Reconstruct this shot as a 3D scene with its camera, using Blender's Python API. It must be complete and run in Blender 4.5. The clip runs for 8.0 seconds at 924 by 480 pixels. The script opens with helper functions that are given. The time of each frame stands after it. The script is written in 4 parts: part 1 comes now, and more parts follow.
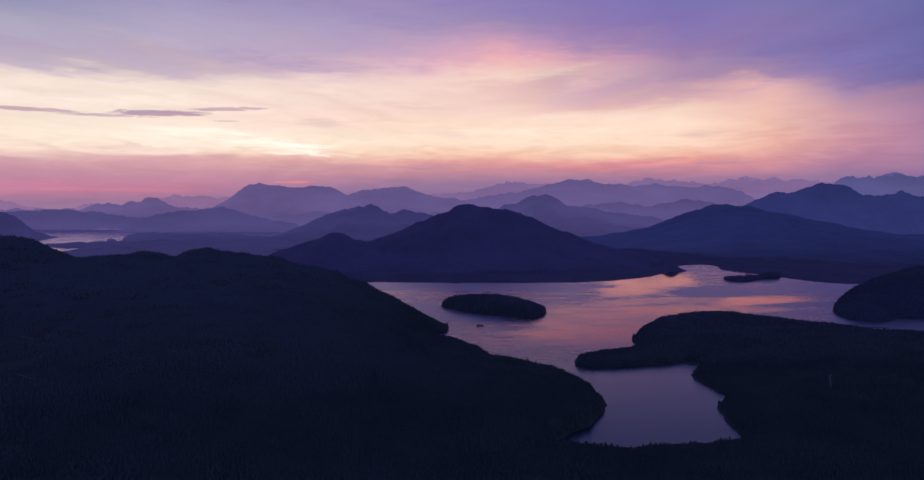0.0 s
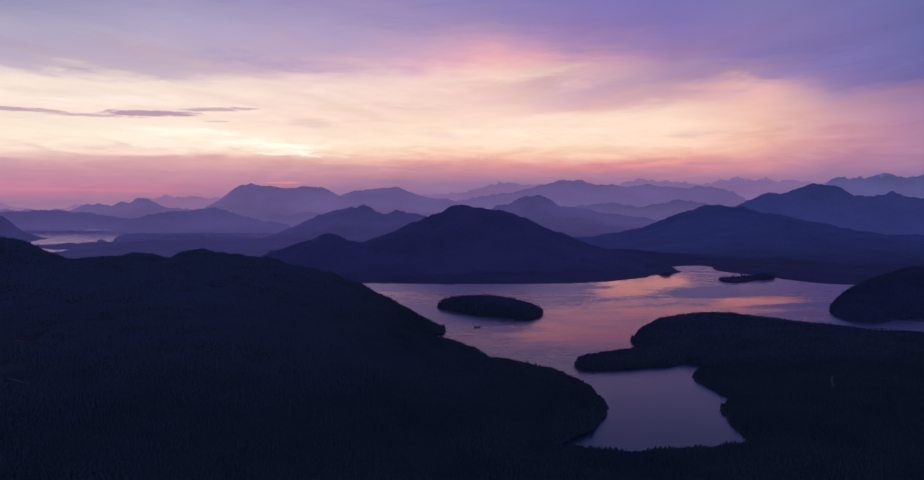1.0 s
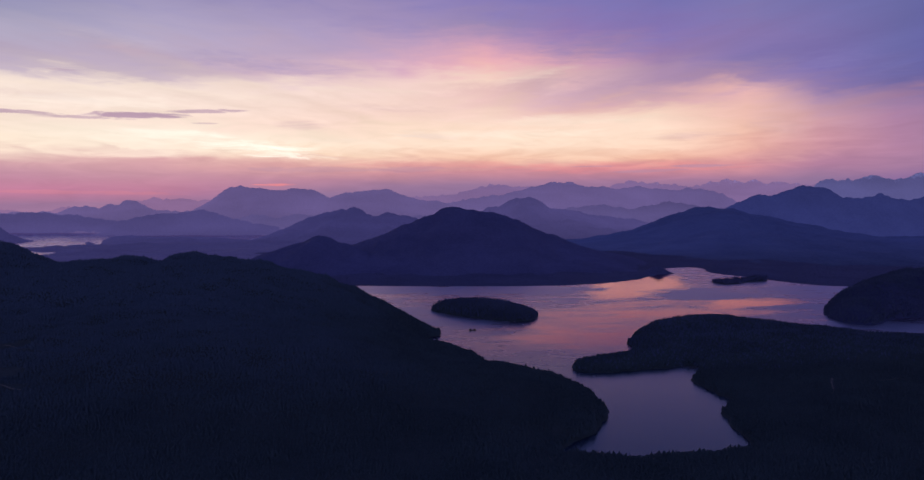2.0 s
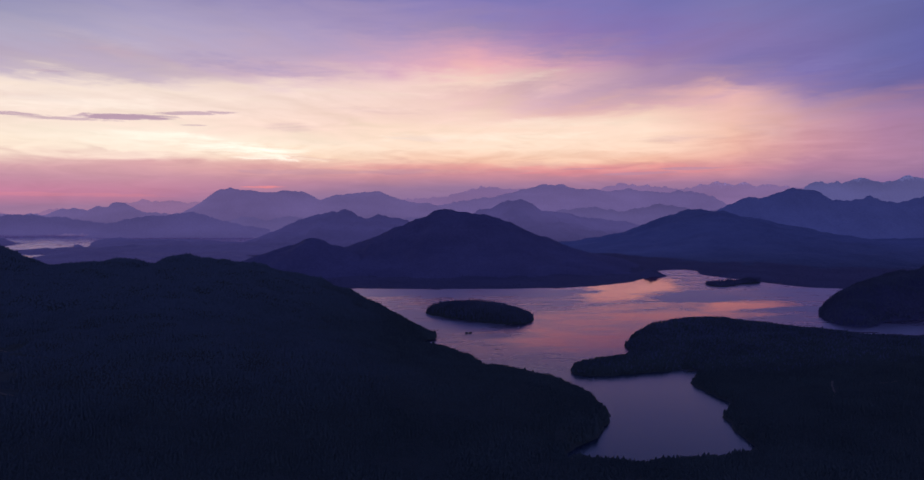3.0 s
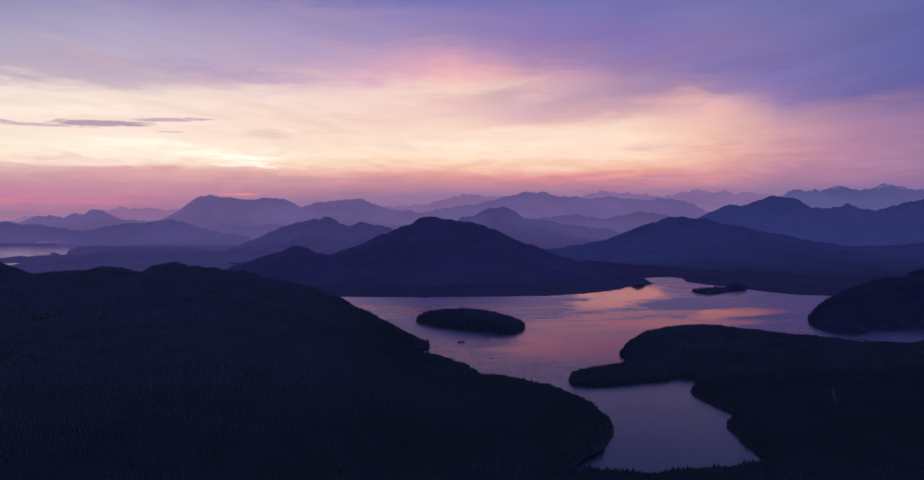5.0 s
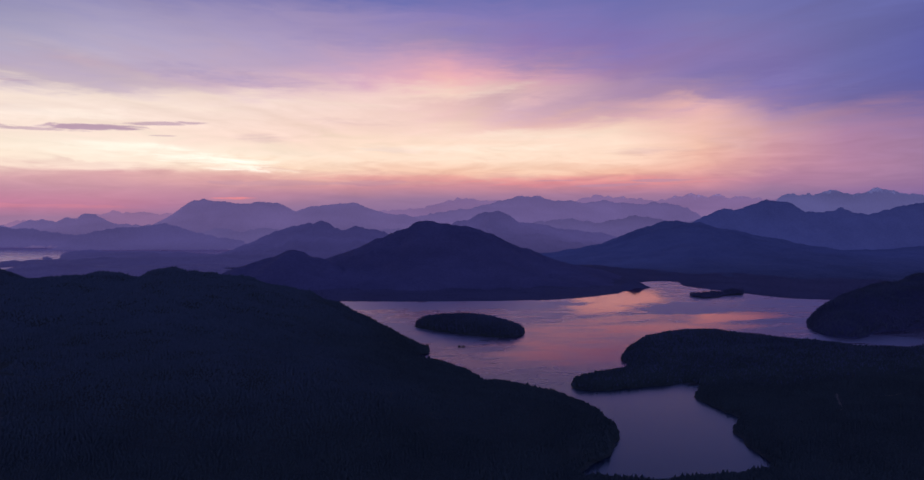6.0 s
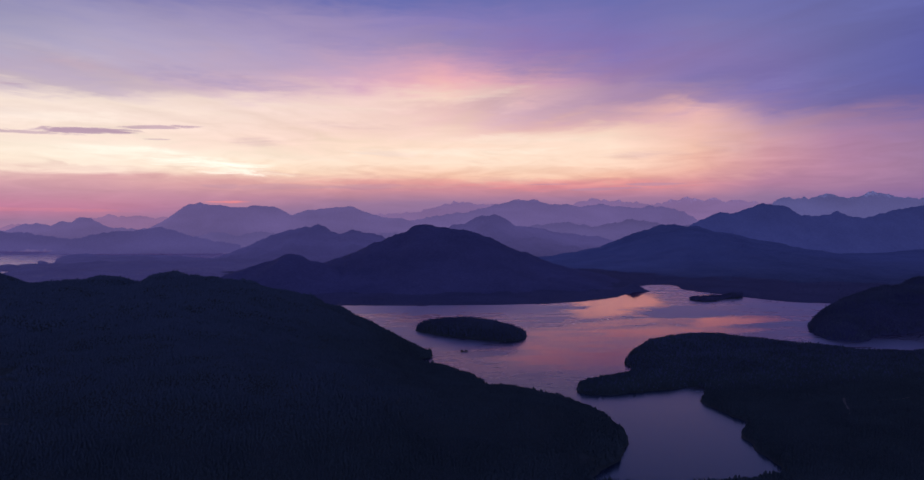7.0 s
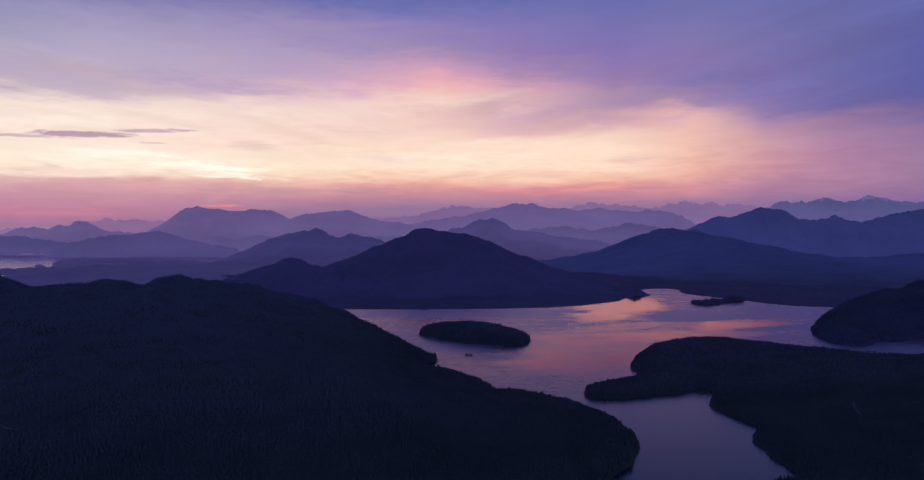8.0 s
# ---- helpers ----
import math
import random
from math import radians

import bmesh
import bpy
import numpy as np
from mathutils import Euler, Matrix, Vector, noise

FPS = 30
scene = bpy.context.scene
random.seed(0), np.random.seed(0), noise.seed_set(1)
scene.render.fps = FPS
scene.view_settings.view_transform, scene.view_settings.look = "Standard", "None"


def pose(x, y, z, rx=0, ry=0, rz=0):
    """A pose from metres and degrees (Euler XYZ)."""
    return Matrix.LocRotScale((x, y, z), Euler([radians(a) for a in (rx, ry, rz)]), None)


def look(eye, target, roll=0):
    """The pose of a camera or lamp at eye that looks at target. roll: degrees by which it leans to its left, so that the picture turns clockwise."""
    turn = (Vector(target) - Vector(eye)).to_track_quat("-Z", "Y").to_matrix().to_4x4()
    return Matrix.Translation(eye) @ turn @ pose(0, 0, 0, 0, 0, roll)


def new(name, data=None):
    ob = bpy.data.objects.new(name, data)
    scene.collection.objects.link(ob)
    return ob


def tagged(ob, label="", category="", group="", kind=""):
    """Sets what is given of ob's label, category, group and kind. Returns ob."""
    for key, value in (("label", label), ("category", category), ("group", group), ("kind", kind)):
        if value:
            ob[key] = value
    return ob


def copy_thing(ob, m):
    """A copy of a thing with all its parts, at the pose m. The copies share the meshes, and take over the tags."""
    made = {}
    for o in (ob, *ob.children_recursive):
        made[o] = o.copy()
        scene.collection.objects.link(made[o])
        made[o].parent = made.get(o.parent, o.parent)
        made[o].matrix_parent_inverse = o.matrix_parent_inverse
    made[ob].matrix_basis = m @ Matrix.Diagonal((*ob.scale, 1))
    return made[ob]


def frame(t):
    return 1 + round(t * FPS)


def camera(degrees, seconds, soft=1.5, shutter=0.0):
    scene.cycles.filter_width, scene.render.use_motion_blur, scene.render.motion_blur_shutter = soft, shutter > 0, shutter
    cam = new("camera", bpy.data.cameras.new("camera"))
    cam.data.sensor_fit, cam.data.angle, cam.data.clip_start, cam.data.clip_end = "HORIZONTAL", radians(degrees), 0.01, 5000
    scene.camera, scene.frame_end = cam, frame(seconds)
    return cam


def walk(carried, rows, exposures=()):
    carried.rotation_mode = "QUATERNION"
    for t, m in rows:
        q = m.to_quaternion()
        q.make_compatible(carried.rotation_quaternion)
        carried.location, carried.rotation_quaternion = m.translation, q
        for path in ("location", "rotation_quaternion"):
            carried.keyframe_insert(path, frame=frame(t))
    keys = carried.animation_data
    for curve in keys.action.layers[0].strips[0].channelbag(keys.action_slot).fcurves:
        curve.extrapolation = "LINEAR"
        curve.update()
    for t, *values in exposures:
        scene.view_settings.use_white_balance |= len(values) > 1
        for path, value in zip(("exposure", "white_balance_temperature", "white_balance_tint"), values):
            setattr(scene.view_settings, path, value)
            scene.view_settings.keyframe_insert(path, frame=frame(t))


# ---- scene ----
cam = camera(63.0, 8.0, soft=1.5)
PATH = [
    (0, 0.00, 0.00, 150.00, -0.007, -2.942, -0.005),
    (0.5, -3.20, 3.36, 150.15, -0.326, -2.918, 0.039),
    (1, -6.49, 6.72, 150.16, -0.658, -2.897, -0.002),
    (1.5, -9.87, 10.01, 150.07, -1.070, -2.818, 0.019),
    (3, -20.35, 19.27, 149.70, -2.243, -2.561, -0.000),
    (3.5, -23.95, 22.07, 149.62, -2.649, -2.428, -0.001),
    (4, -27.61, 24.69, 149.60, -3.070, -2.291, -0.004),
    (4.5, -31.34, 27.14, 149.63, -3.455, -2.148, -0.023),
    (6, -43.06, 33.49, 149.92, -4.331, -1.691, -0.016),
    (6.5, -47.22, 35.31, 150.02, -4.518, -1.558, -0.028),
    (7, -51.57, 37.03, 150.05, -4.715, -1.412, -0.002),
    (7.5, -56.12, 38.66, 149.96, -4.859, -1.279, 0.014),
    (8, -60.93, 40.25, 149.71, -4.994, -1.119, -0.019),
]
walk(cam, [(t, pose(x, y, z, 90 + pitch, roll, yaw)) for t, x, y, z, yaw, pitch, roll in PATH])


# ---- world, sun and exposure ----
class Nodes:
    """A short way to write node trees."""

    def __init__(self, tree):
        self.tree, self.nodes, self.links = tree, tree.nodes, tree.links

    def put(self, socket, value):
        if isinstance(value, bpy.types.NodeSocket):
            self.links.new(value, socket)
        else:
            socket.default_value = value

    def node(self, kind, **inputs):
        n = self.nodes.new(kind)
        for key, value in inputs.items():
            self.put(n.inputs[key.replace("_", " ")], value)
        return n

    def math(self, op, a, b=0.0, c=0.0, clamp=False):
        n = self.nodes.new("ShaderNodeMath")
        n.operation, n.use_clamp = op, clamp
        for i, value in enumerate((a, b, c)):
            self.put(n.inputs[i], value)
        return n.outputs[0]

    def span(self, value, low, high, to_low=0.0, to_high=1.0, smooth=True):
        n = self.nodes.new("ShaderNodeMapRange")
        n.interpolation_type = "SMOOTHSTEP" if smooth else "LINEAR"
        for i, v in enumerate((value, low, high, to_low, to_high)):
            self.put(n.inputs[i], v)
        return n.outputs[0]

    def mix(self, factor, a, b, blend="MIX"):
        n = self.nodes.new("ShaderNodeMix")
        n.data_type, n.blend_type = "RGBA", blend
        self.put(n.inputs[0], factor)
        self.put(n.inputs[6], a)
        self.put(n.inputs[7], b)
        return n.outputs[2]

    def vector(self, x, y, z=0.0):
        n = self.nodes.new("ShaderNodeCombineXYZ")
        for i, v in enumerate((x, y, z)):
            self.put(n.inputs[i], v)
        return n.outputs[0]

    def noise(self, vector, scale, detail=3.0, rough=0.5, warp=0.0):
        n = self.nodes.new("ShaderNodeTexNoise")
        for key, v in (("Vector", vector), ("Scale", scale), ("Detail", detail), ("Roughness", rough), ("Distortion", warp)):
            self.put(n.inputs[key], v)
        return n.outputs["Fac"]

    def ramp(self, factor, stops, smooth="LINEAR"):
        n = self.nodes.new("ShaderNodeValToRGB")
        n.color_ramp.interpolation = smooth
        while len(n.color_ramp.elements) < len(stops):
            n.color_ramp.elements.new(1.0)
        for e, (place, colour) in zip(n.color_ramp.elements, stops):
            e.position, e.color = place, (*colour, 1.0)
        self.put(n.inputs[0], factor)
        return n.outputs[0]


def linear(code):
    """A colour from its sRGB code."""
    parts = [(code >> s & 255) / 255 for s in (16, 8, 0)]
    return tuple(c / 12.92 if c < 0.04045 else ((c + 0.055) / 1.055) ** 2.4 for c in parts)


# the dusk sky, bearing by bearing: degrees above the horizon and the colour there
SKY = []


def column(at_bearing, *stops):
    SKY.append((at_bearing, list(stops)))


column(-31.4, (0.0, 0x9b749a), (0.4, 0xb07a9c), (0.9, 0xc47c9e), (1.9, 0xc08aa4), (3.0, 0xd8a8b0), (3.3, 0xf8dccf), (4.4, 0xfde6d6), (5.7, 0xf6ded5), (6.8, 0xf6dfd8), (7.9, 0xf4dfd9), (8.7, 0xc4b2c5), (9.6, 0xb5a4c0), (11.2, 0xaea5c2), (12.7, 0x9a96b7))
column(-20.6, (0.0, 0x9b749a), (0.9, 0xbe7c9c), (2.1, 0xc690a4), (3.3, 0xdfaab0), (3.7, 0xfee7da), (4.9, 0xfeede1), (5.9, 0xf9e0d6), (6.9, 0xf8dfd8), (8.0, 0xf6dfd9), (8.7, 0xccb6c6), (9.9, 0xbba7c2), (11.9, 0xb1a4c5), (13.8, 0x9f95be))
column(-9.9, (0.0, 0x806a9c), (0.7, 0x94739c), (1.8, 0xbc86a0), (2.9, 0xdda4a4), (3.5, 0xfbd8c4), (4.4, 0xfee6d6), (5.9, 0xf6d5cc), (7.0, 0xf8d9d2), (8.3, 0xf6d9d5), (9.5, 0xd4b2c6), (10.8, 0xbfa5c4), (12.5, 0xad9bc3), (14.5, 0x9c8dbc))
column(-3.7, (0.0, 0x806898), (1.4, 0x9b769a), (2.5, 0xcf909c), (3.4, 0xf6cbb9), (4.3, 0xfedfce), (5.6, 0xfbdbcc), (6.7, 0xf5d1ca), (8.0, 0xf5d4ce), (9.3, 0xf1cece), (10.5, 0xd2a8c2), (11.8, 0xba9cc0), (13.0, 0xa590bd), (14.7, 0x9686b8))
column(3.4, (0.0, 0x806698), (1.4, 0x95749c), (2.5, 0xcd8c9a), (3.4, 0xf0bba8), (4.5, 0xfedecc), (6.0, 0xfbd8cb), (7.1, 0xf2cdc5), (8.2, 0xe6bcbe), (9.2, 0xf5d2c8), (10.3, 0xefb0bc), (11.6, 0xcc9cbb), (13.0, 0x9b87b6), (14.7, 0x8a7cba))
column(9.5, (0.0, 0x806698), (1.6, 0x9f769b), (2.6, 0xd08c98), (3.5, 0xf8cbb7), (4.7, 0xfedfce), (6.2, 0xfbd8cb), (7.1, 0xe2b4b6), (8.3, 0xc8a2b8), (9.4, 0xd8aeb8), (10.2, 0xd7a2b8), (11.0, 0xb78fb4), (12.5, 0x9178b4), (14.5, 0x8276b6))
column(15.9, (0.0, 0x7c6498), (1.6, 0x99749a), (2.4, 0xc88498), (3.3, 0xf0b4a2), (4.3, 0xfed8c7), (5.6, 0xfedecf), (6.6, 0xf6d0c4), (7.5, 0xd8a8b6), (8.5, 0xb08eb2), (9.7, 0xa989b0), (10.6, 0x987bae), (12.2, 0x8573b4), (14.2, 0x7a72b4))
column(21.9, (0.0, 0x786298), (1.7, 0x9f769c), (2.7, 0xd4909c), (3.8, 0xe8aca4), (5.0, 0xf2c0b2), (6.8, 0xeab8b4), (7.7, 0xe2b0b4), (8.8, 0xa888af), (10.0, 0x8273b0), (11.4, 0x8774ae), (13.7, 0x7c75b0))
column(26.7, (0.0, 0x725f98), (1.8, 0x94749c), (2.8, 0xb17d9e), (4.0, 0xcf94a4), (5.6, 0xcf9caa), (6.8, 0xbe94ac), (8.1, 0x937aab), (9.5, 0x7a6cac), (11.0, 0x7c6fac), (13.2, 0x746fac))
column(31.4, (0.0, 0x685a96), (1.6, 0x8a6a9e), (2.3, 0xa2789f), (3.5, 0xb180a2), (5.3, 0xaf81a6), (7.0, 0x9a79a2), (8.1, 0x7066a2), (10.5, 0x6a66a4), (12.7, 0x6866a2))
column(38.3, (0.0, 0x605694), (1.4, 0x7a629a), (2.1, 0x906c9b), (3.2, 0x95749d), (4.9, 0x9375a0), (6.3, 0x8a6fa2), (7.5, 0x605ca0), (9.7, 0x585aa2), (11.7, 0x5658a0))
TOP = [(16.5, 0x686bae), (19.5, 0x4c5896), (32.0, 0x4a5292), (60.0, 0x3c427c), (90.0, 0x363c74)]
# cloud bars: bearing, height, half width, half thickness, tilt (degrees), strength
BARS = [(-29.8, 6.02, 4.2, 0.15, -0.01, 0.7), (-25.6, 5.86, 3.6, 0.13, 0.0, 0.6), (-21.9, 6.14, 3.6, 0.24, 0.03, 0.85),
        (-17.4, 6.58, 3.2, 0.15, 0.045, 0.65), (-17.2, 5.75, 1.0, 0.06, 0.0, 0.4), (-26.2, 8.9, 1.0, 0.08, 0.0, 0.25),
        (15.2, 2.42, 2.9, 0.12, 0.025, 0.5), (19.0, 2.74, 2.4, 0.12, 0.01, 0.55), (11.2, 2.80, 1.6, 0.06, 0.0, 0.4),
        (-10.0, 2.55, 4.5, 0.22, 0.0, 0.25), (-2.5, 2.6, 3.2, 0.25, 0.02, 0.3)]
# bright gaps in the cloud
GAPS = [(-19.0, 4.95, 5.0, 0.42, 0.0, 0.5), (-14.0, 4.15, 5.0, 0.5, -0.05, 0.95), (-11.8, 3.6, 3.8, 0.34, -0.03, 0.95),
        (-25.0, 6.9, 7.0, 0.5, 0.03, 0.25), (4.0, 5.2, 9.0, 0.4, 0.0, 0.25)]
# thin veils over the bright sheet: mauve, cream, purple and rose
VEILS = [(-10.7, 5.8, 1.9, 0.5, -0.05, 0.45), (-0.8, 5.1, 2.6, 0.3, -0.04, 0.4), (13.8, 8.1, 7.6, 1.1, -0.09, 0.55), (18.3, 4.9, 3.7, 0.32, 0.0, 0.4),
         (23.7, 5.5, 2.2, 0.7, -0.14, 0.3), (-27.2, 7.1, 4.0, 0.35, -0.05, 0.25), (-3.7, 7.1, 5.3, 0.35, -0.04, 0.3)]
CREAMS = [(7.3, 9.6, 3.3, 0.35, 0.18, 0.5), (8.7, 6.2, 9.0, 0.5, 0.0, 0.6), (4.3, 4.5, 7.0, 0.35, -0.01, 0.4), (-27.2, 7.9, 7.1, 0.45, 0.0, 0.55),
          (-16.6, 7.9, 6.8, 0.45, -0.09, 0.5), (-6.4, 8.4, 7.6, 0.35, -0.03, 0.35), (-7.3, 4.7, 5.8, 0.3, 0.0, 0.4), (-22.0, 11.0, 5.0, 0.5, -0.12, 0.12)]
PURPLES = [(10.8, 11.4, 6.6, 1.3, 0.05, 0.5), (-13.6, 10.1, 8.1, 0.8, -0.07, 0.4), (-3.7, 13.0, 5.3, 1.1, -0.13, 0.3), (25.5, 9.5, 6.8, 1.0, -0.07, 0.35)]
ROSES = [(21.4, 7.9, 2.8, 0.55, -0.11, 0.5), (2.9, 10.5, 2.2, 1.0, -0.48, 0.35), (-21.6, 10.4, 4.3, 0.5, -0.12, 0.12), (23.0, 3.3, 4.4, 0.45, -0.02, 0.3)]
EMBERS = [(13.0, 2.75, 9.5, 0.5, 0.0, 0.35), (-1.0, 2.95, 7.0, 0.35, 0.0, 0.25), (-12.6, 1.42, 1.5, 0.10, 0.0, 0.75), (-26.0, 0.80, 7.5, 0.16, -0.01, 0.2)]

world = bpy.data.worlds.new("dusk_sky")
scene.world = world
world.use_nodes = True
w = Nodes(world.node_tree)
w.nodes.clear()
way = w.node("ShaderNodeTexCoord").outputs["Generated"]
split = w.node("ShaderNodeSeparateXYZ", Vector=way)
dx, dy, dz = split.outputs
flat = w.math("SQRT", w.math("ADD", w.math("MULTIPLY", dx, dx), w.math("MULTIPLY", dy, dy)))
bearing = w.math("DEGREES", w.math("ARCTAN2", dx, dy))
rise = w.math("DEGREES", w.math("ARCTAN2", dz, flat))
# the cloud sheet seen in perspective, its streaks running away to the horizon
over = w.math("MAXIMUM", w.math("ADD", dz, 0.035), 0.01)
sheet = w.vector(w.math("MULTIPLY", w.math("DIVIDE", dx, over), 1.0), w.math("MULTIPLY", w.math("DIVIDE", dy, over), 0.5))
streak = w.noise(sheet, 0.75, 2.6, 0.45, 0.7)
plan_x, plan_y = w.math("DIVIDE", dx, over), w.math("DIVIDE", dy, over)


def rays(degrees, scale, seed):
    """Long cloud threads that run away towards one bearing."""
    c, s = math.cos(radians(degrees)), math.sin(radians(degrees))
    across = w.math("SUBTRACT", w.math("MULTIPLY", plan_x, c), w.math("MULTIPLY", plan_y, s))
    along = w.math("ADD", w.math("MULTIPLY", plan_x, s), w.math("MULTIPLY", plan_y, c))
    return w.noise(w.vector(across, w.math("MULTIPLY", along, 0.14), seed), scale, 5.0, 0.55, 0.35)


side = w.span(bearing, -7.0, 5.0)
fine = w.math("ADD", w.math("MULTIPLY", rays(19.0, 1.9, 1.0), w.math("SUBTRACT", 1.0, side)), w.math("MULTIPLY", rays(-12.0, 1.9, 4.0), side))
layers = w.vector(w.math("MULTIPLY", bearing, 0.11), w.math("MULTIPLY", rise, 0.6), 3.1)
bands = w.noise(layers, 1.1, 3.0, 0.5, 1.0)
wisps = w.noise(w.vector(w.math("MULTIPLY", bearing, 0.20), w.math("MULTIPLY", rise, 1.15), 7.7), 1.3, 5.0, 0.55, 1.0)
lift = w.span(rise, 2.0, 9.0)
shift = w.math("ADD", w.math("MULTIPLY", w.math("SUBTRACT", streak, 0.5), w.math("MULTIPLY", lift, 1.3)),
               w.math("MULTIPLY", w.math("SUBTRACT", bands, 0.5), w.span(rise, 0.5, 6.0, 0.3, 1.7)))
shift = w.math("ADD", shift, w.math("MULTIPLY", w.math("SUBTRACT", fine, 0.5), w.math("MULTIPLY", lift, 2.4)))
shift = w.math("ADD", shift, w.math("MULTIPLY", w.math("SUBTRACT", wisps, 0.5), w.span(rise, 1.5, 5.0, 0.0, 1.5)))
level = w.math("ADD", rise, shift)
place = w.math("DIVIDE", level, 90.0, clamp=True)
turn = w.math("ADD", bearing, w.math("MULTIPLY", w.math("SUBTRACT", streak, 0.5), w.math("MULTIPLY", lift, 2.5)))
colour = None
for i, (at_bearing, stops) in enumerate(SKY):
    column = w.ramp(place, [(e / 90, linear(c)) for e, c in stops + TOP])
    if colour is None:
        colour = column
    else:
        colour = w.mix(w.span(turn, SKY[i - 1][0], at_bearing, smooth=False), colour, column)


ragged = w.noise(w.vector(w.math("MULTIPLY", bearing, 0.42), w.math("MULTIPLY", rise, 3.2), 4.4), 1.0, 6.0, 0.6, 0.8)


def patches(items, rough=0.55):
    total = None
    for b, e, rb, re, tilt, strength in items:
        u = w.math("DIVIDE", w.math("SUBTRACT", bearing, b), rb)
        drop = w.math("MULTIPLY_ADD", w.math("SUBTRACT", bearing, b), -tilt, w.math("SUBTRACT", rise, e))
        v = w.math("DIVIDE", drop, re)
        far = w.math("ADD", w.math("MULTIPLY", u, u), w.math("MULTIPLY", v, v))
        far = w.math("ADD", far, w.math("MULTIPLY", w.math("SUBTRACT", ragged, 0.5), 3.6))
        one = w.math("MULTIPLY", w.span(far, 1.25, rough), strength)
        total = one if total is None else w.math("MAXIMUM", total, one)
    return total


for veil_list, tone in ((PURPLES, 0x8a7eb8), (VEILS, 0xc8a4b4), (CREAMS, 0xfbe4d8), (ROSES, 0xf0b8b4)):
    colour = w.mix(patches(veil_list, -1.2), colour, (*linear(tone), 1))
colour = w.mix(patches(GAPS, -0.6), colour, (1.16, 1.06, 0.97, 1))
colour = w.mix(patches(EMBERS, 0.0), colour, (*linear(0xee8a92), 1))
colour = w.mix(patches(BARS, 0.35), colour, (*linear(0xad8aaa), 1))
# thin cloud lightens and greys the sheet a little
veil = w.math("ADD", w.math("MULTIPLY", w.math("SUBTRACT", fine, 0.5), w.math("MULTIPLY", lift, 0.34)),
              w.math("MULTIPLY", w.math("SUBTRACT", wisps, 0.5), w.span(rise, 5.0, 11.0, 0.26, 0.08)))
colour = w.mix(1.0, colour, w.vector(*[w.math("MULTIPLY_ADD", veil, k, k) for k in (1.05, 1.075, 1.02)]), "MULTIPLY")
# clear evening sky behind
dusk = w.node("ShaderNodeTexSky")
dusk.sky_type, dusk.sun_disc, dusk.altitude = "NISHITA", False, 300.0
dusk.sun_elevation, dusk.sun_rotation = radians(3.2), radians(-13.0)
rear = w.mix(0.06, w.ramp(w.math("DIVIDE", rise, 90.0, clamp=True), [(0.0, linear(0x7668a4)), (0.10, linear(0x9486c0)), (0.3, linear(0x6264a4)), (1.0, linear(0x363c74))]), dusk.outputs[0])
colour = w.mix(w.span(w.math("ABSOLUTE", bearing), 40.0, 110.0), colour, rear)
# below the horizon the sky fades into mist
colour = w.mix(w.span(rise, -0.5, -4.0), colour, (*linear(0x3a3560), 1))
back = w.node("ShaderNodeBackground", Color=colour, Strength=0.97)
w.links.new(back.outputs[0], w.node("ShaderNodeOutputWorld").inputs[0])

sun_data = bpy.data.lights.new("sun", "SUN")
sun_data.energy, sun_data.angle, sun_data.color = 0.04, radians(12), (1.0, 0.62, 0.45)
sun = new("sun", sun_data)
sun.matrix_world = look((0, 0, 0), (900 * math.sin(radians(13)), -900 * math.cos(radians(13)), -50))
scene.view_settings.exposure = 0.0


# ---- materials ----
def material(name):
    m = bpy.data.materials.new(name)
    m.use_nodes = True
    n = Nodes(m.node_tree)
    n.nodes.clear()
    return m, n


def finish(n, colour, rough=0.9, bump=None, strength=0.3, distance=0.3, glow=None, spec=0.2, deep=None, **more):
    b = n.node("ShaderNodeBsdfPrincipled", Base_Color=colour, Roughness=rough, **more)
    n.put(b.inputs["Specular IOR Level"], spec)
    if bump is not None:
        n.links.new(n.node("ShaderNodeBump", Height=bump, Strength=strength, Distance=distance).outputs[0], b.inputs["Normal"])
    if glow:
        n.put(b.inputs["Emission Color"], (*glow, 1))
        n.put(b.inputs["Emission Strength"], deep if deep is not None else 1.0)
    n.links.new(b.outputs[0], n.node("ShaderNodeOutputMaterial").inputs[0])


def forest_floor():
    """Dark moss, litter and undergrowth with paler bare patches."""
    m, n = material("forest_floor")
    p = n.node("ShaderNodeNewGeometry").outputs["Position"]
    fine, broad = n.noise(p, 0.35, 5.0, 0.6), n.noise(p, 0.012, 3.0, 0.5)
    c = n.ramp(fine, [(0.3, (0.026, 0.036, 0.043)), (0.7, (0.038, 0.052, 0.060))])
    c = n.mix(n.span(broad, 0.62, 0.75, 0.0, 0.25), c, (0.09, 0.09, 0.085, 1))
    finish(n, c, 0.95, fine, 0.6, 0.8)
    return m


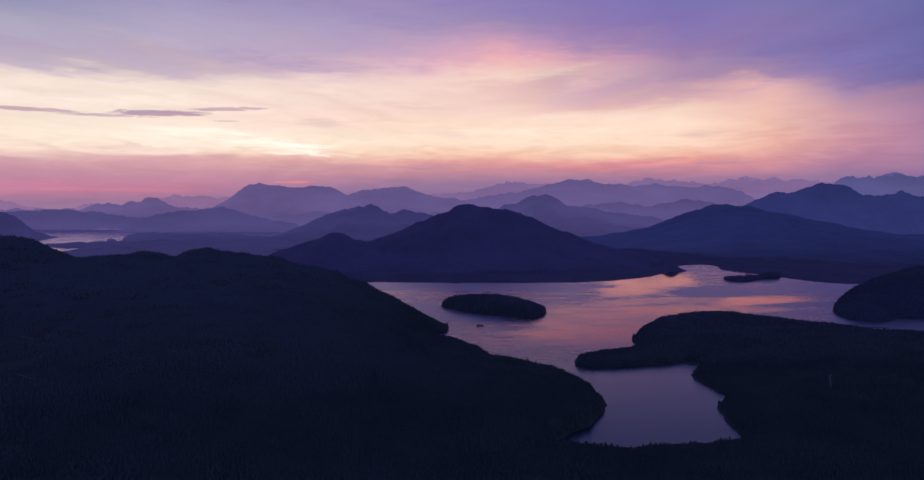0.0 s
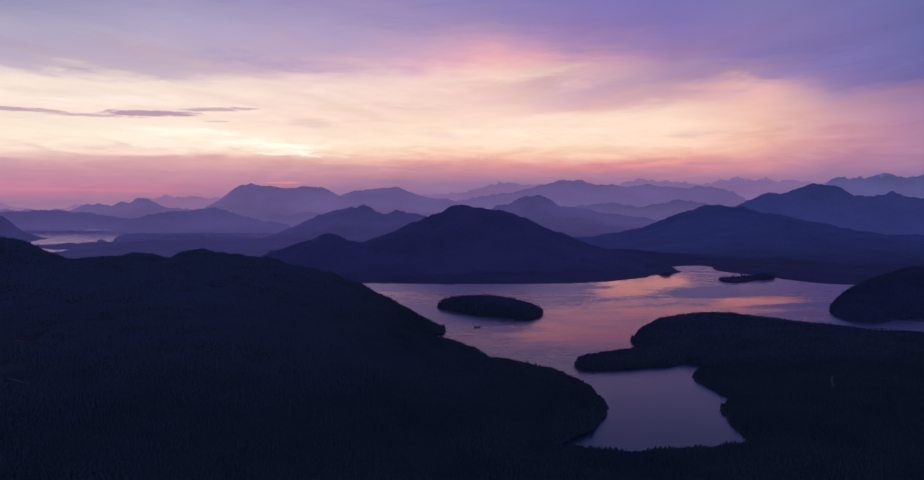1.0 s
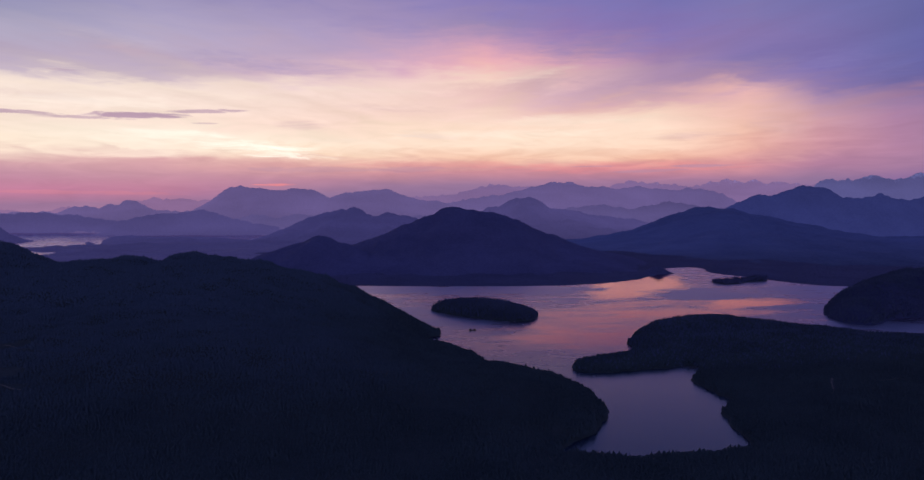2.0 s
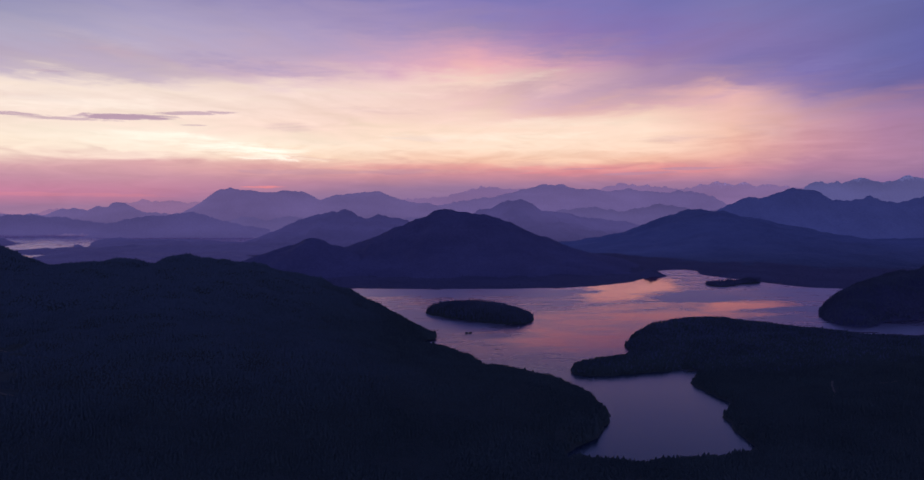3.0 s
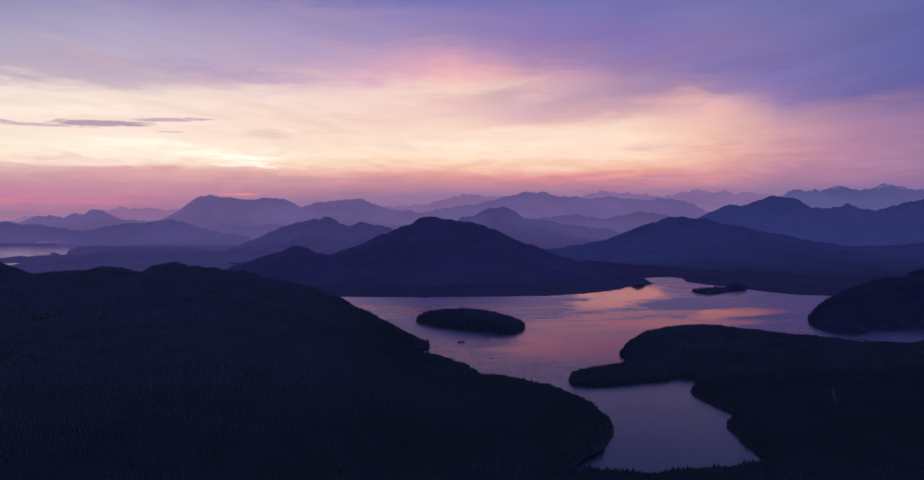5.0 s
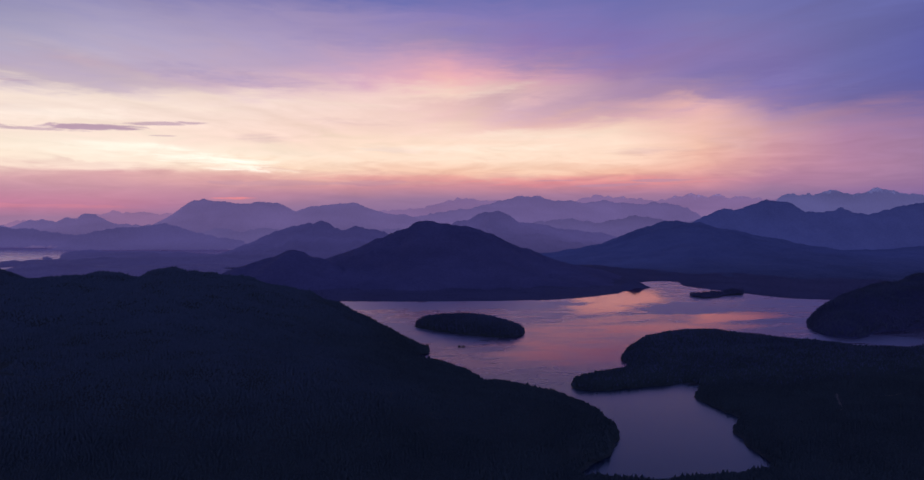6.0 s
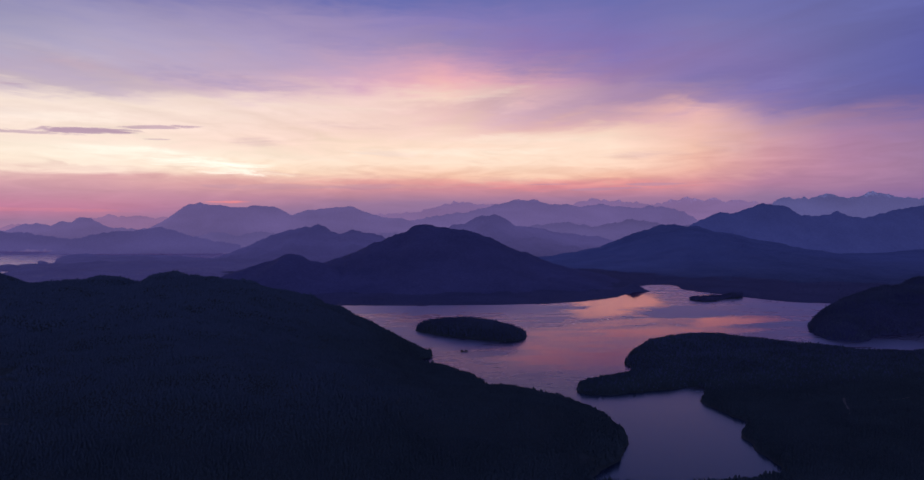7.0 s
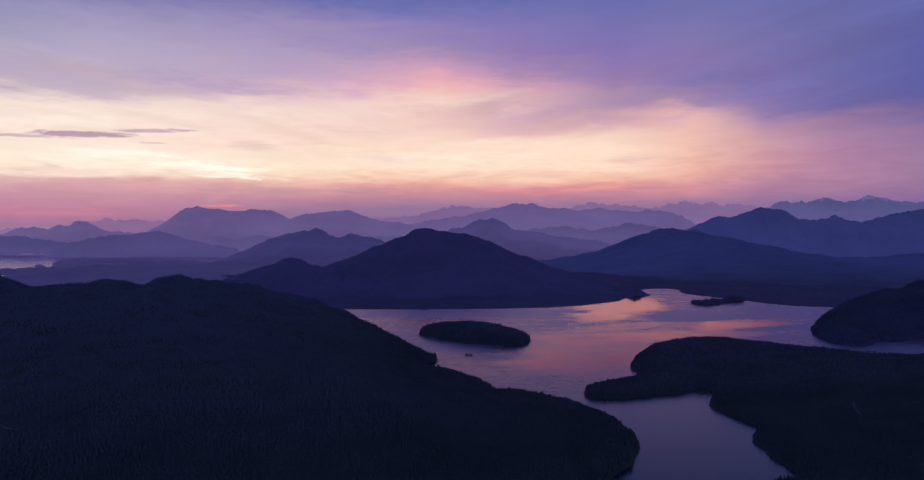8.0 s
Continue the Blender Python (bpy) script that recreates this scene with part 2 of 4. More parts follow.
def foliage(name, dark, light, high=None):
    """Conifer needles; stands differ, trees a little, and high tints the upper ground bluer and paler for haze."""
    m, n = material(name)
    g = n.node("ShaderNodeNewGeometry")
    p = g.outputs["Position"]
    c = n.mix(n.span(n.noise(p, 0.018, 4.0, 0.6), 0.35, 0.65), (*dark, 1), (*light, 1))
    # ridge haze put into the needle colour, bluer and paler with height
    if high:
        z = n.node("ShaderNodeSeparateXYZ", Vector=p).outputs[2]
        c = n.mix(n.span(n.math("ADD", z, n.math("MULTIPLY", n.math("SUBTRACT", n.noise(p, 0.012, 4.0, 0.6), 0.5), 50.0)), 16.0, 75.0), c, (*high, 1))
    c = n.mix(1.0, c, n.ramp(g.outputs["Random Per Island"], [(0.0, (0.9, 0.9, 0.9)), (1.0, (1.1, 1.1, 1.1))]), "MULTIPLY")
    finish(n, c, 0.9, spec=0.1)
    return m


def bark():
    m, n = material("bark")
    p = n.node("ShaderNodeNewGeometry").outputs["Position"]
    finish(n, n.ramp(n.noise(p, 6.0), [(0.3, (0.03, 0.024, 0.02)), (0.7, (0.08, 0.06, 0.05))]), 0.95)
    return m


def wooded(name, dark, light, glow=None, snow=None, reach=None, top=200.0, low=1.12, high=0.84):
    """Forested slopes so far off that the trees run together; on the far backdrop evening haze is painted as emission,
    most in its valleys.
    """
    m, n = material(name)
    p = n.node("ShaderNodeNewGeometry").outputs["Position"]
    x, y, z = n.node("ShaderNodeSeparateXYZ", Vector=p).outputs
    fine, broad = n.noise(p, 0.16, 4.0, 0.65), n.noise(p, 0.008, 4.0, 0.55)
    c = n.ramp(n.math("ADD", n.math("MULTIPLY", fine, 0.5), n.math("MULTIPLY", broad, 0.5)), [(0.35, dark), (0.65, light)])
    if snow:
        patchy = n.math("ADD", z, n.math("MULTIPLY", n.math("SUBTRACT", n.noise(p, 0.03, 5.0, 0.7), 0.5), 160.0))
        c = n.mix(n.span(patchy, snow, snow + 60, 0.0, 0.8), c, (0.72, 0.74, 0.8, 1))
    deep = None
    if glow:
        # haze as emission: stronger low down, patchy, growing with distance where reach is given
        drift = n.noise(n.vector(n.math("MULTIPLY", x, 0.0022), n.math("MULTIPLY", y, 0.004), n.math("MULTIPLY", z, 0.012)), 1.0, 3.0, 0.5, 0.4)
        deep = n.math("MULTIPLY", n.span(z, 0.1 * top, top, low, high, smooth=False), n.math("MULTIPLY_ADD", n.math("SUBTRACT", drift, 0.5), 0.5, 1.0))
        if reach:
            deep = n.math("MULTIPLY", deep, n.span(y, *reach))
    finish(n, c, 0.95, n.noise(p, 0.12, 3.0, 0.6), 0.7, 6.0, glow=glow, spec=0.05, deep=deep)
    return m


# wind on the lake: east, north, half length, half width, turn (degrees), how much it roughens (-: slick); the gloss
# tint follows it
WIND = [(352, 1400, 215, 70, 66, -0.85), (275, 1285, 75, 34, 20, -0.40), (465, 1150, 80, 38, 28, -0.75), (350, 1050, 130, 45, 10, -0.40), (300, 1130, 110, 30, 12, -0.36),
        (200, 930, 150, 130, 60, -0.38), (150, 800, 80, 90, 60, -0.12), (425, 1225, 120, 66, -34, 0.34), (510, 1090, 100, 24, 10, 0.30), (330, 1195, 60, 18, 0, 0.15), (680, 1310, 200, 60, 5, 0.12),
        (60, 1320, 230, 60, -3, 0.25), (-20, 1000, 130, 130, 30, 0.12), (520, 915, 70, 40, 0, 0.35), (120, 560, 150, 130, 0, -0.25), (-1350, 2900, 500, 900, 0, -0.02)]


def lake_water():
    """Dark water, slick in some lanes and ruffled by the wind in others, with a dusk tint painted into its gloss."""
    m, n = material("lake_water")
    p = n.node("ShaderNodeNewGeometry").outputs["Position"]
    x, y, _ = n.node("ShaderNodeSeparateXYZ", Vector=p).outputs
    lanes = n.noise(n.vector(n.math("MULTIPLY", x, 0.0085), n.math("MULTIPLY", y, 0.021), 2.0), 1.0, 6.0, 0.6, 1.6)
    cats = n.noise(n.vector(n.math("MULTIPLY", x, 0.030), n.math("MULTIPLY", y, 0.075), 6.0), 1.0, 4.0, 0.6, 1.2)
    stir = [n.math("MULTIPLY", n.math("SUBTRACT", n.noise(p, 0.010, 4.0, 0.6, 0.3 + k), 0.5), 130.0) for k in (0.0, 0.9)]
    wx, wy = n.math("ADD", x, stir[0]), n.math("ADD", y, stir[1])
    breeze = n.math("ADD", n.math("MULTIPLY_ADD", n.math("SUBTRACT", lanes, 0.5), n.span(y, 640.0, 900.0, 0.25, 1.1), 0.66), n.math("MULTIPLY", n.math("SUBTRACT", cats, 0.5), n.span(y, 640.0, 900.0, 0.03, 0.22)))
    for east, north, long, wide, turn, rough in WIND:
        c, s = math.cos(radians(turn)), math.sin(radians(turn))
        u, v = n.math("SUBTRACT", wx, east), n.math("SUBTRACT", wy, north)
        a = n.math("DIVIDE", n.math("ADD", n.math("MULTIPLY", u, c), n.math("MULTIPLY", v, s)), long)
        b = n.math("DIVIDE", n.math("SUBTRACT", n.math("MULTIPLY", v, c), n.math("MULTIPLY", u, s)), wide)
        breeze = n.math("ADD", breeze, n.span(n.math("ADD", n.math("MULTIPLY", a, a), n.math("MULTIPLY", b, b)), 1.7, 0.25, 0.0, rough))
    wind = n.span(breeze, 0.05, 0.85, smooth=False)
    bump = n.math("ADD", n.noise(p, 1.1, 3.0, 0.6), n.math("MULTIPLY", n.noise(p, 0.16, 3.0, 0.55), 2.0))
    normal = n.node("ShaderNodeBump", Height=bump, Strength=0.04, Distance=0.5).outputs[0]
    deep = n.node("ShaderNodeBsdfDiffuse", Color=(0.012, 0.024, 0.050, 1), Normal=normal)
    # gloss colour imitates the dusk reflection: pink where slick, mauve where ruffled, near neutral in the bay
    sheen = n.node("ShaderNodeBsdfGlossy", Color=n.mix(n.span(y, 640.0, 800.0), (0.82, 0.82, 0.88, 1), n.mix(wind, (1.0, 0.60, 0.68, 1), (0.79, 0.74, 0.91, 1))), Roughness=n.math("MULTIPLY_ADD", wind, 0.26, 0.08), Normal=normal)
    both = n.node("ShaderNodeMixShader", Fac=n.node("ShaderNodeFresnel", IOR=1.6, Normal=normal).outputs[0])
    n.links.new(deep.outputs[0], both.inputs[1])
    n.links.new(sheen.outputs[0], both.inputs[2])
    n.links.new(both.outputs[0], n.node("ShaderNodeOutputMaterial").inputs[0])
    return m


def plain(name, dark, light, rough=0.8, scale=2.0):
    m, n = material(name)
    p = n.node("ShaderNodeNewGeometry").outputs["Position"]
    finish(n, n.ramp(n.noise(p, scale), [(0.3, dark), (0.7, light)]), rough)
    return m


FLOOR = forest_floor()
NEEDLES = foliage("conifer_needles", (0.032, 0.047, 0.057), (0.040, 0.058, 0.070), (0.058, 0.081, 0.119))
BARK = bark()
WATER = lake_water()
# glow here stands in for haze, growing away from the lake
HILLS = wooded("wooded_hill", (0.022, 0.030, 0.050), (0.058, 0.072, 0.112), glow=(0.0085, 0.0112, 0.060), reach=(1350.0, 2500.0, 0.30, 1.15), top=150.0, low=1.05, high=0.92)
# bluer, paler wood and needle colours that imitate haze over the middle distance
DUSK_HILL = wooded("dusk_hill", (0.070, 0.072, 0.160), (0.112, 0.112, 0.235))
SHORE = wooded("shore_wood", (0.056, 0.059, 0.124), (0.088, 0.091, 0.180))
HAZED_NEEDLES = foliage("hazed_needles", (0.042, 0.054, 0.094), (0.058, 0.073, 0.126))
SLOPE = wooded("hazed_slope", (0.030, 0.036, 0.082), (0.050, 0.058, 0.13))
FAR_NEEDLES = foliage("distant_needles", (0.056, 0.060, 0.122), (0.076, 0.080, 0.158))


# ---- terrain ----
def lattice(ix, iy, seed):
    h = (ix * 374761393 + iy * 668265263 + seed * 974634777) & 0xffffffff
    h = ((h ^ (h >> 13)) * 1274126177) & 0xffffffff
    return ((h ^ (h >> 16)) & 0xffff) / 65535.0


def value_noise(x, y, seed):
    ix, iy = np.floor(x).astype(np.int64), np.floor(y).astype(np.int64)
    fx, fy = x - ix, y - iy
    fx, fy = fx * fx * (3 - 2 * fx), fy * fy * (3 - 2 * fy)
    a = lattice(ix, iy, seed) * (1 - fx) + lattice(ix + 1, iy, seed) * fx
    b = lattice(ix, iy + 1, seed) * (1 - fx) + lattice(ix + 1, iy + 1, seed) * fx
    return a * (1 - fy) + b * fy


def fractal(x, y, seed, octaves=4, ridged=False):
    """Noise from -0.5 to 0.5 or, ridged, from 0 to 1."""
    total, size, norm = 0.0, 1.0, 0.0
    for o in range(octaves):
        v = value_noise(x * 2 ** o + 17.3 * o, y * 2 ** o + 9.1 * o, seed + o)
        total = total + size * ((1 - np.abs(2 * v - 1)) if ridged else v - 0.5)
        norm, size = norm + size, size * 0.5
    return total / norm


def smooth_line(points, steps=6):
    """A closed Catmull-Rom line through the points."""
    p = np.array(points, float)
    a, b, c, d = np.roll(p, 1, 0), p, np.roll(p, -1, 0), np.roll(p, -2, 0)
    out = []
    for k in range(steps):
        t = k / steps
        out.append(0.5 * (2 * b + (c - a) * t + (2 * a - 5 * b + 4 * c - d) * t ** 2 + (3 * b - a - 3 * c + d) * t ** 3))
    return np.stack(out, 1).reshape(-1, 2)


def inland(x, y, line):
    """Metres from the shore line, positive on land."""
    best = np.full(x.shape, 1e9)
    inside = np.zeros(x.shape, bool)
    for (ax, ay), (bx, by) in zip(line, np.roll(line, -1, 0)):
        ux, uy = bx - ax, by - ay
        t = np.clip(((x - ax) * ux + (y - ay) * uy) / max(ux * ux + uy * uy, 1e-9), 0, 1)
        best = np.minimum(best, (x - ax - t * ux) ** 2 + (y - ay - t * uy) ** 2)
        if ay != by:
            inside ^= ((ay > y) != (by > y)) & (x < ux * (y - ay) / uy + ax)
    return np.where(inside, 1, -1) * np.sqrt(best)


def grid_object(name, x, y, z, mat, keep=None, smooth=True):
    """A surface over a grid of places; faces with no kept corner are left out."""
    rows, cols = x.shape
    index = np.arange(rows * cols).reshape(rows, cols)
    faces = np.stack([index[:-1, :-1], index[:-1, 1:], index[1:, 1:], index[1:, :-1]], -1).reshape(-1, 4)
    verts = np.stack([x, y, z], -1).reshape(-1, 3)
    if keep is not None:
        faces = faces[keep.reshape(-1)[faces].any(1)]
        used, faces = np.unique(faces, return_inverse=True)
        verts, faces = verts[used], faces.reshape(-1, 4)
    mesh = bpy.data.meshes.new(name)
    mesh.vertices.add(len(verts))
    mesh.vertices.foreach_set("co", verts.ravel())
    mesh.loops.add(faces.size)
    mesh.loops.foreach_set("vertex_index", faces.astype(np.int32).ravel())
    mesh.polygons.add(len(faces))
    mesh.polygons.foreach_set("loop_start", np.arange(0, faces.size, 4, dtype=np.int32))
    mesh.polygons.foreach_set("use_smooth", np.full(len(faces), smooth))
    mesh.update()
    mesh.materials.append(mat)
    return new(name, mesh)


# shores in plan, metres
NEAR_SHORE = [(-2400, 1330), (-1500, 1280), (-700, 1230), (-330, 1130), (-170, 1060), (-85, 1000), (-43, 942), (-20, 890),
              (-22, 862), (-40, 838), (-22, 806), (10, 764), (27, 724), (13, 704), (40, 679), (68, 663), (86, 646), (90, 628), (100, 600),
              (106, 553), (94, 518), (75, 484), (57, 457), (86, 446), (125, 447), (160, 456), (178, 466),
              (184, 512), (188, 545), (204, 570), (206, 588), (198, 630), (210, 664), (221, 692), (205, 699), (192, 690), (168, 684), (140, 676), (114, 676), (106, 697),
              (124, 724), (178, 766), (190, 820), (222, 880), (300, 925), (400, 905), (452, 866), (474, 850), (560, 846), (800, 856), (2400, 950),
              (2400, -2200), (-2400, -2200)]
HEAD_SHORE = [(492, 948), (497, 985), (516, 1040), (560, 1100), (700, 1190), (1000, 1290), (1600, 1330), (1700, 1030), (900, 985), (700, 1010), (605, 985), (570, 972), (523, 928)]
ISLE_SHORE = [(-29, 1068), (-20, 1098), (8, 1120), (48, 1118), (90, 1085), (114, 1030), (106, 985), (84, 967), (45, 985), (4, 1024)]
ISLET_SHORE = [(503, 1432), (516, 1458), (550, 1468), (590, 1482), (628, 1526), (638, 1506), (614, 1458), (575, 1444), (540, 1410), (516, 1402)]
FAR_SHORE = [(-900, 1420), (-500, 1390), (-202, 1399), (-92, 1385), (71, 1380), (180, 1385), (260, 1408), (350, 1470), (420, 1560), (447, 1600), (470, 1596),
             (484, 1626), (478, 1680), (500, 1745), (560, 1775), (590, 1740), (570, 1640), (600, 1560), (655, 1412), (708, 1362), (860, 1325), (1400, 1305), (2300, 1390),
             (2700, 3700), (330, 3700), (150, 2700), (-900, 2150)]


def bump_at(x, y, cx, cy, rx, ry, turn=0.0):
    c, s = math.cos(radians(turn)), math.sin(radians(turn))
    u, v = (x - cx) * c + (y - cy) * s, -(x - cx) * s + (y - cy) * c
    return np.exp(-(u / rx) ** 2 - (v / ry) ** 2)


NEAR_LINE, HEAD_LINE, ISLE_LINE, ISLET_LINE, FAR_LINE = (smooth_line(s) for s in (NEAR_SHORE, HEAD_SHORE, ISLE_SHORE, ISLET_SHORE, FAR_SHORE))
# crest of the near wooded ridge: east, and how high
RIDGE_X = [-2400, -800, -560, -491, -465, -439, -423, -375, -325, -292, -264, -226, -200, -173, -153, -110, -75, -45, -22]
RIDGE_Z = [116, 114, 109, 106, 101, 88, 83, 85, 83, 89, 82, 77, 71, 64, 58, 41, 26, 11, 4]


def shore_wobble(x, y, d, seed, size=4.2):
    return d + size * 2 * fractal(x / 17, y / 17, seed, 3)


def near_height(x, y):
    d = shore_wobble(x, y, inland(x, y, NEAR_LINE), 3)
    crest_y = 800 + (x + 491) * 0.33
    crest_y = np.where(x > -150, 912 - (x + 150) * 0.2, crest_y)
    crest = np.interp(x, RIDGE_X, RIDGE_Z)
    v = y - crest_y
    ridge = crest * np.where(v > 0, np.exp(-(v / 130) ** 2), 0.25 + 0.75 * np.exp(-(v / 260) ** 2))
    hills = 11.5 * bump_at(x, y, 290, 900, 105, 36, -3) + 8 * bump_at(x, y, 222, 858, 34, 32) + 7 * bump_at(x, y, 330, 780, 90, 60) + 10 * bump_at(x, y, 420, 640, 140, 80) + 4 * bump_at(x, y, 620, 740, 200, 70) + 2 * bump_at(x, y, 335, 890, 60, 30) + 3 * bump_at(x, y, 436, 850, 36, 26)
    hills = hills + 8 * bump_at(x, y, 40, 560, 50, 70) + 1.5 * bump_at(x, y, 30, 690, 40, 30) - 3.8 * bump_at(x, y, 48, 668, 36, 20) + 5 * bump_at(x, y, -10, 770, 30, 40) + 26 * bump_at(x, y, -150, 560, 170, 120)
    hills = hills + 12 * bump_at(x, y, 520, 420, 220, 120) - 0.05 * np.clip(y - 900, 0, 200)
    land = 4.2 + np.where(x < 60, ridge, 0) + hills + 9 * fractal(x / 90, y / 90, 11, 4) * np.clip(d / 50, 0, 1) * np.where(x < 100, 1.0, 0.6)
    land = land + (6 * fractal(x / 36, y / 36, 14, 2) + 7 * fractal(x / 17, y / 17, 15, 2)) * np.clip(land / 60, 0, 1)
    land = np.maximum(land, 1.2)
    fade = 1 - np.exp(-np.clip(d, 0, None) / np.where(x < 60, 13, 6))
    return np.where(d > 0, 0.5 + land * fade, np.maximum(d * 0.25, -3.0)), d


CLEARINGS = [(-318, 545, 26, 9, 0), (-290, 522, 24, 6, -20), (-296, 485, 22, 16, 10), (-268, 462, 12, 5, 0), (330, 592, 16, 1.5, 0), (291, 588, 2.2, 24, -25)]


def wooded_here(x, y):
    """False on felled ground and along the track."""
    open_ground = 0
    for cx, cy, rx, ry, turn in CLEARINGS:
        open_ground = np.maximum(open_ground, bump_at(x, y, cx, cy, rx, ry, turn))
    return open_ground + 0.5 * fractal(x / 9, y / 9, 19, 2) < 0.5


def low_height(line, seed, top, run, rough):
    def height(x, y):
        d = shore_wobble(x, y, inland(x, y, line), seed, 4.0)
        up = top(x, y) * (1 - np.exp(-np.clip(d, 0, None) / run)) * (1 + rough * fractal(x / 60, y / 60, seed + 5, 4))
        return np.where(d > 0, 0.4 + up, np.maximum(d * 0.25, -3.0)), d
    return height


head_height = low_height(HEAD_LINE, 21, lambda x, y: np.interp(x, [480, 520, 600, 700, 800, 1100], [15, 23, 38, 50, 60, 75]), 16, 0.5)
isle_height = low_height(ISLE_LINE, 31, lambda x, y: 10 + 6 * bump_at(x, y, 35, 1050, 45, 60), 8, 0.5)
islet_height = low_height(ISLET_LINE, 41, lambda x, y: 4.5 + 11 * bump_at(x, y, 596, 1474, 24, 28), 16, 0.4)
far_height = low_height(FAR_LINE, 51, lambda x, y: 5 + 40 * bump_at(x, y, 458, 1625, 22, 28) + 8 * bump_at(x, y, 620, 1600, 50, 60), 60, 0.6)


def land_object(name, height, x0, x1, y0, y1, step, mat):
    x, y = np.meshgrid(np.arange(x0, x1 + step, step), np.arange(y0, y1 + step, step))
    z, d = height(x, y)
    return grid_object(name, x, y, z, mat, d > -9)


# one sheet of ground that carries lake bed and far country
ring = np.linspace(2 * math.pi, 0, 97)
radius = np.array([1.0, 600, 1500, 3000, 4880])
rr, aa = np.meshgrid(radius, ring)
ground = tagged(grid_object("ground", rr * np.sin(aa), rr * np.cos(aa), np.full(rr.shape, -3.4), FLOOR), "dark lake bed and valley floor under the water", "ground", kind="structure")
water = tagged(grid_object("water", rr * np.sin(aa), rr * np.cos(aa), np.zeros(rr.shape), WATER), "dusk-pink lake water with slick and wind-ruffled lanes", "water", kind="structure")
near_land = tagged(land_object("near_land", near_height, -1000, 1000, 150, 1330, 4.0, FLOOR), "dark wooded shore land round a narrow bay", "land", kind="structure")
rear_land = tagged(land_object("rear_land", near_height, -2300, 2300, -2100, 150, 50.0, FLOOR), "dark wooded country beneath the flight", "land", kind="structure")
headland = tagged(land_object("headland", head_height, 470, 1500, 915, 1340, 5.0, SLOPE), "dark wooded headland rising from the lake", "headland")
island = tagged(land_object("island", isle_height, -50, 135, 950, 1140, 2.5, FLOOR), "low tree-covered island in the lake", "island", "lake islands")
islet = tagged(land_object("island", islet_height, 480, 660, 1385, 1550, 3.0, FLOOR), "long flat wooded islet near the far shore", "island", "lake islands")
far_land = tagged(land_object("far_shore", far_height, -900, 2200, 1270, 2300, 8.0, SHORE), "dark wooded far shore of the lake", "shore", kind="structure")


# ---- hills and mountain ranges ----
def mountain(name, y, crest, front, behind, mat, seed, label, category="hill", step=5.0, rough=3.2, spur=0.6, jag=0.0, sway=40.0, shore=None, tail=90):
    """A range with its crest along x, falling to front and back in spurs and gullies."""
    ends = [(crest[0][0] - tail, -6), *crest, (crest[-1][0] + tail, -6)]
    cx, cz = zip(*ends)
    x = np.arange(cx[0], cx[-1] + step, step)
    v = np.concatenate([-np.linspace(1, 0, 34, endpoint=False), np.linspace(0, 1, 12)])
    xx, vv = np.meshgrid(x, v)
    top = np.interp(xx, cx, cz)
    # soften the corners of the crest line
    kernel = np.array([1, 2, 3, 2, 1]) / 9
    top = np.stack([np.convolve(np.pad(r, 2, "edge"), kernel, "valid") for r in top])
    crest_y = y + sway * 2 * fractal(xx / 260, xx * 0 + seed, seed, 2)
    yy = crest_y + np.where(vv < 0, vv * front, vv * behind)
    fall = np.where(vv < 0, 0.55 * (1 + vv) ** 1.2 + 0.225 * (1 + np.cos(math.pi * vv)), (1 - vv) ** 1.4)
    gully = 0.6 * fractal(xx / 210 + 0.4 * vv, yy / 420, seed + 3, 4, True) + 0.4 * fractal(xx / 95 - 0.3 * vv, yy / 300, seed + 5, 3, True)
    zz = top * fall * (1 - spur * (1 - gully) * np.clip(np.abs(vv) * 3.0, 0, 1))
    # knolls, crags and the ragged tops of the woods
    knolls = 1.5 * fractal(xx / 55, yy / 55, seed + 7, 3) + 0.4 * fractal(xx / 17, yy / 17, seed + 9, 2) + jag * (fractal(xx / 75, yy / 75, seed + 13, 4, True) - 0.6)
    zz = zz + rough * 2 * knolls * np.clip(top / 60, 0, 1)
    zz = zz - 8.0 * np.abs(vv) ** 4
    if shore is not None:
        d = inland(xx, yy, shore) - 8
        zz = np.where(d > 0, zz * (1 - np.exp(-np.clip(d, 0, None) / 70)), np.maximum(d * 0.2, -3.3))
    return tagged(grid_object(name, xx, yy, zz, mat), label, category)


# far backdrop: country beyond the lake, range behind range, evening mist put in as glow and bluish base colour
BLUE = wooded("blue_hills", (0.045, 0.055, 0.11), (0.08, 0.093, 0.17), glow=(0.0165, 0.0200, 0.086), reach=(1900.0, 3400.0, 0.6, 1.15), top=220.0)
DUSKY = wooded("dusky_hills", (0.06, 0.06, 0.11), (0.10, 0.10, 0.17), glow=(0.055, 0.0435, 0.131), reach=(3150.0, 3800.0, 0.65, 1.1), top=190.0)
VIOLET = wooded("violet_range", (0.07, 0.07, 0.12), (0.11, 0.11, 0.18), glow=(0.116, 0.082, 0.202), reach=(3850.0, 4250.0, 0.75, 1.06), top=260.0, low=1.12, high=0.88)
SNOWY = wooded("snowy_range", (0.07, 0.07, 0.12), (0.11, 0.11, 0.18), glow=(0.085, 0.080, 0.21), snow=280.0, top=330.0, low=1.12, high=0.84)
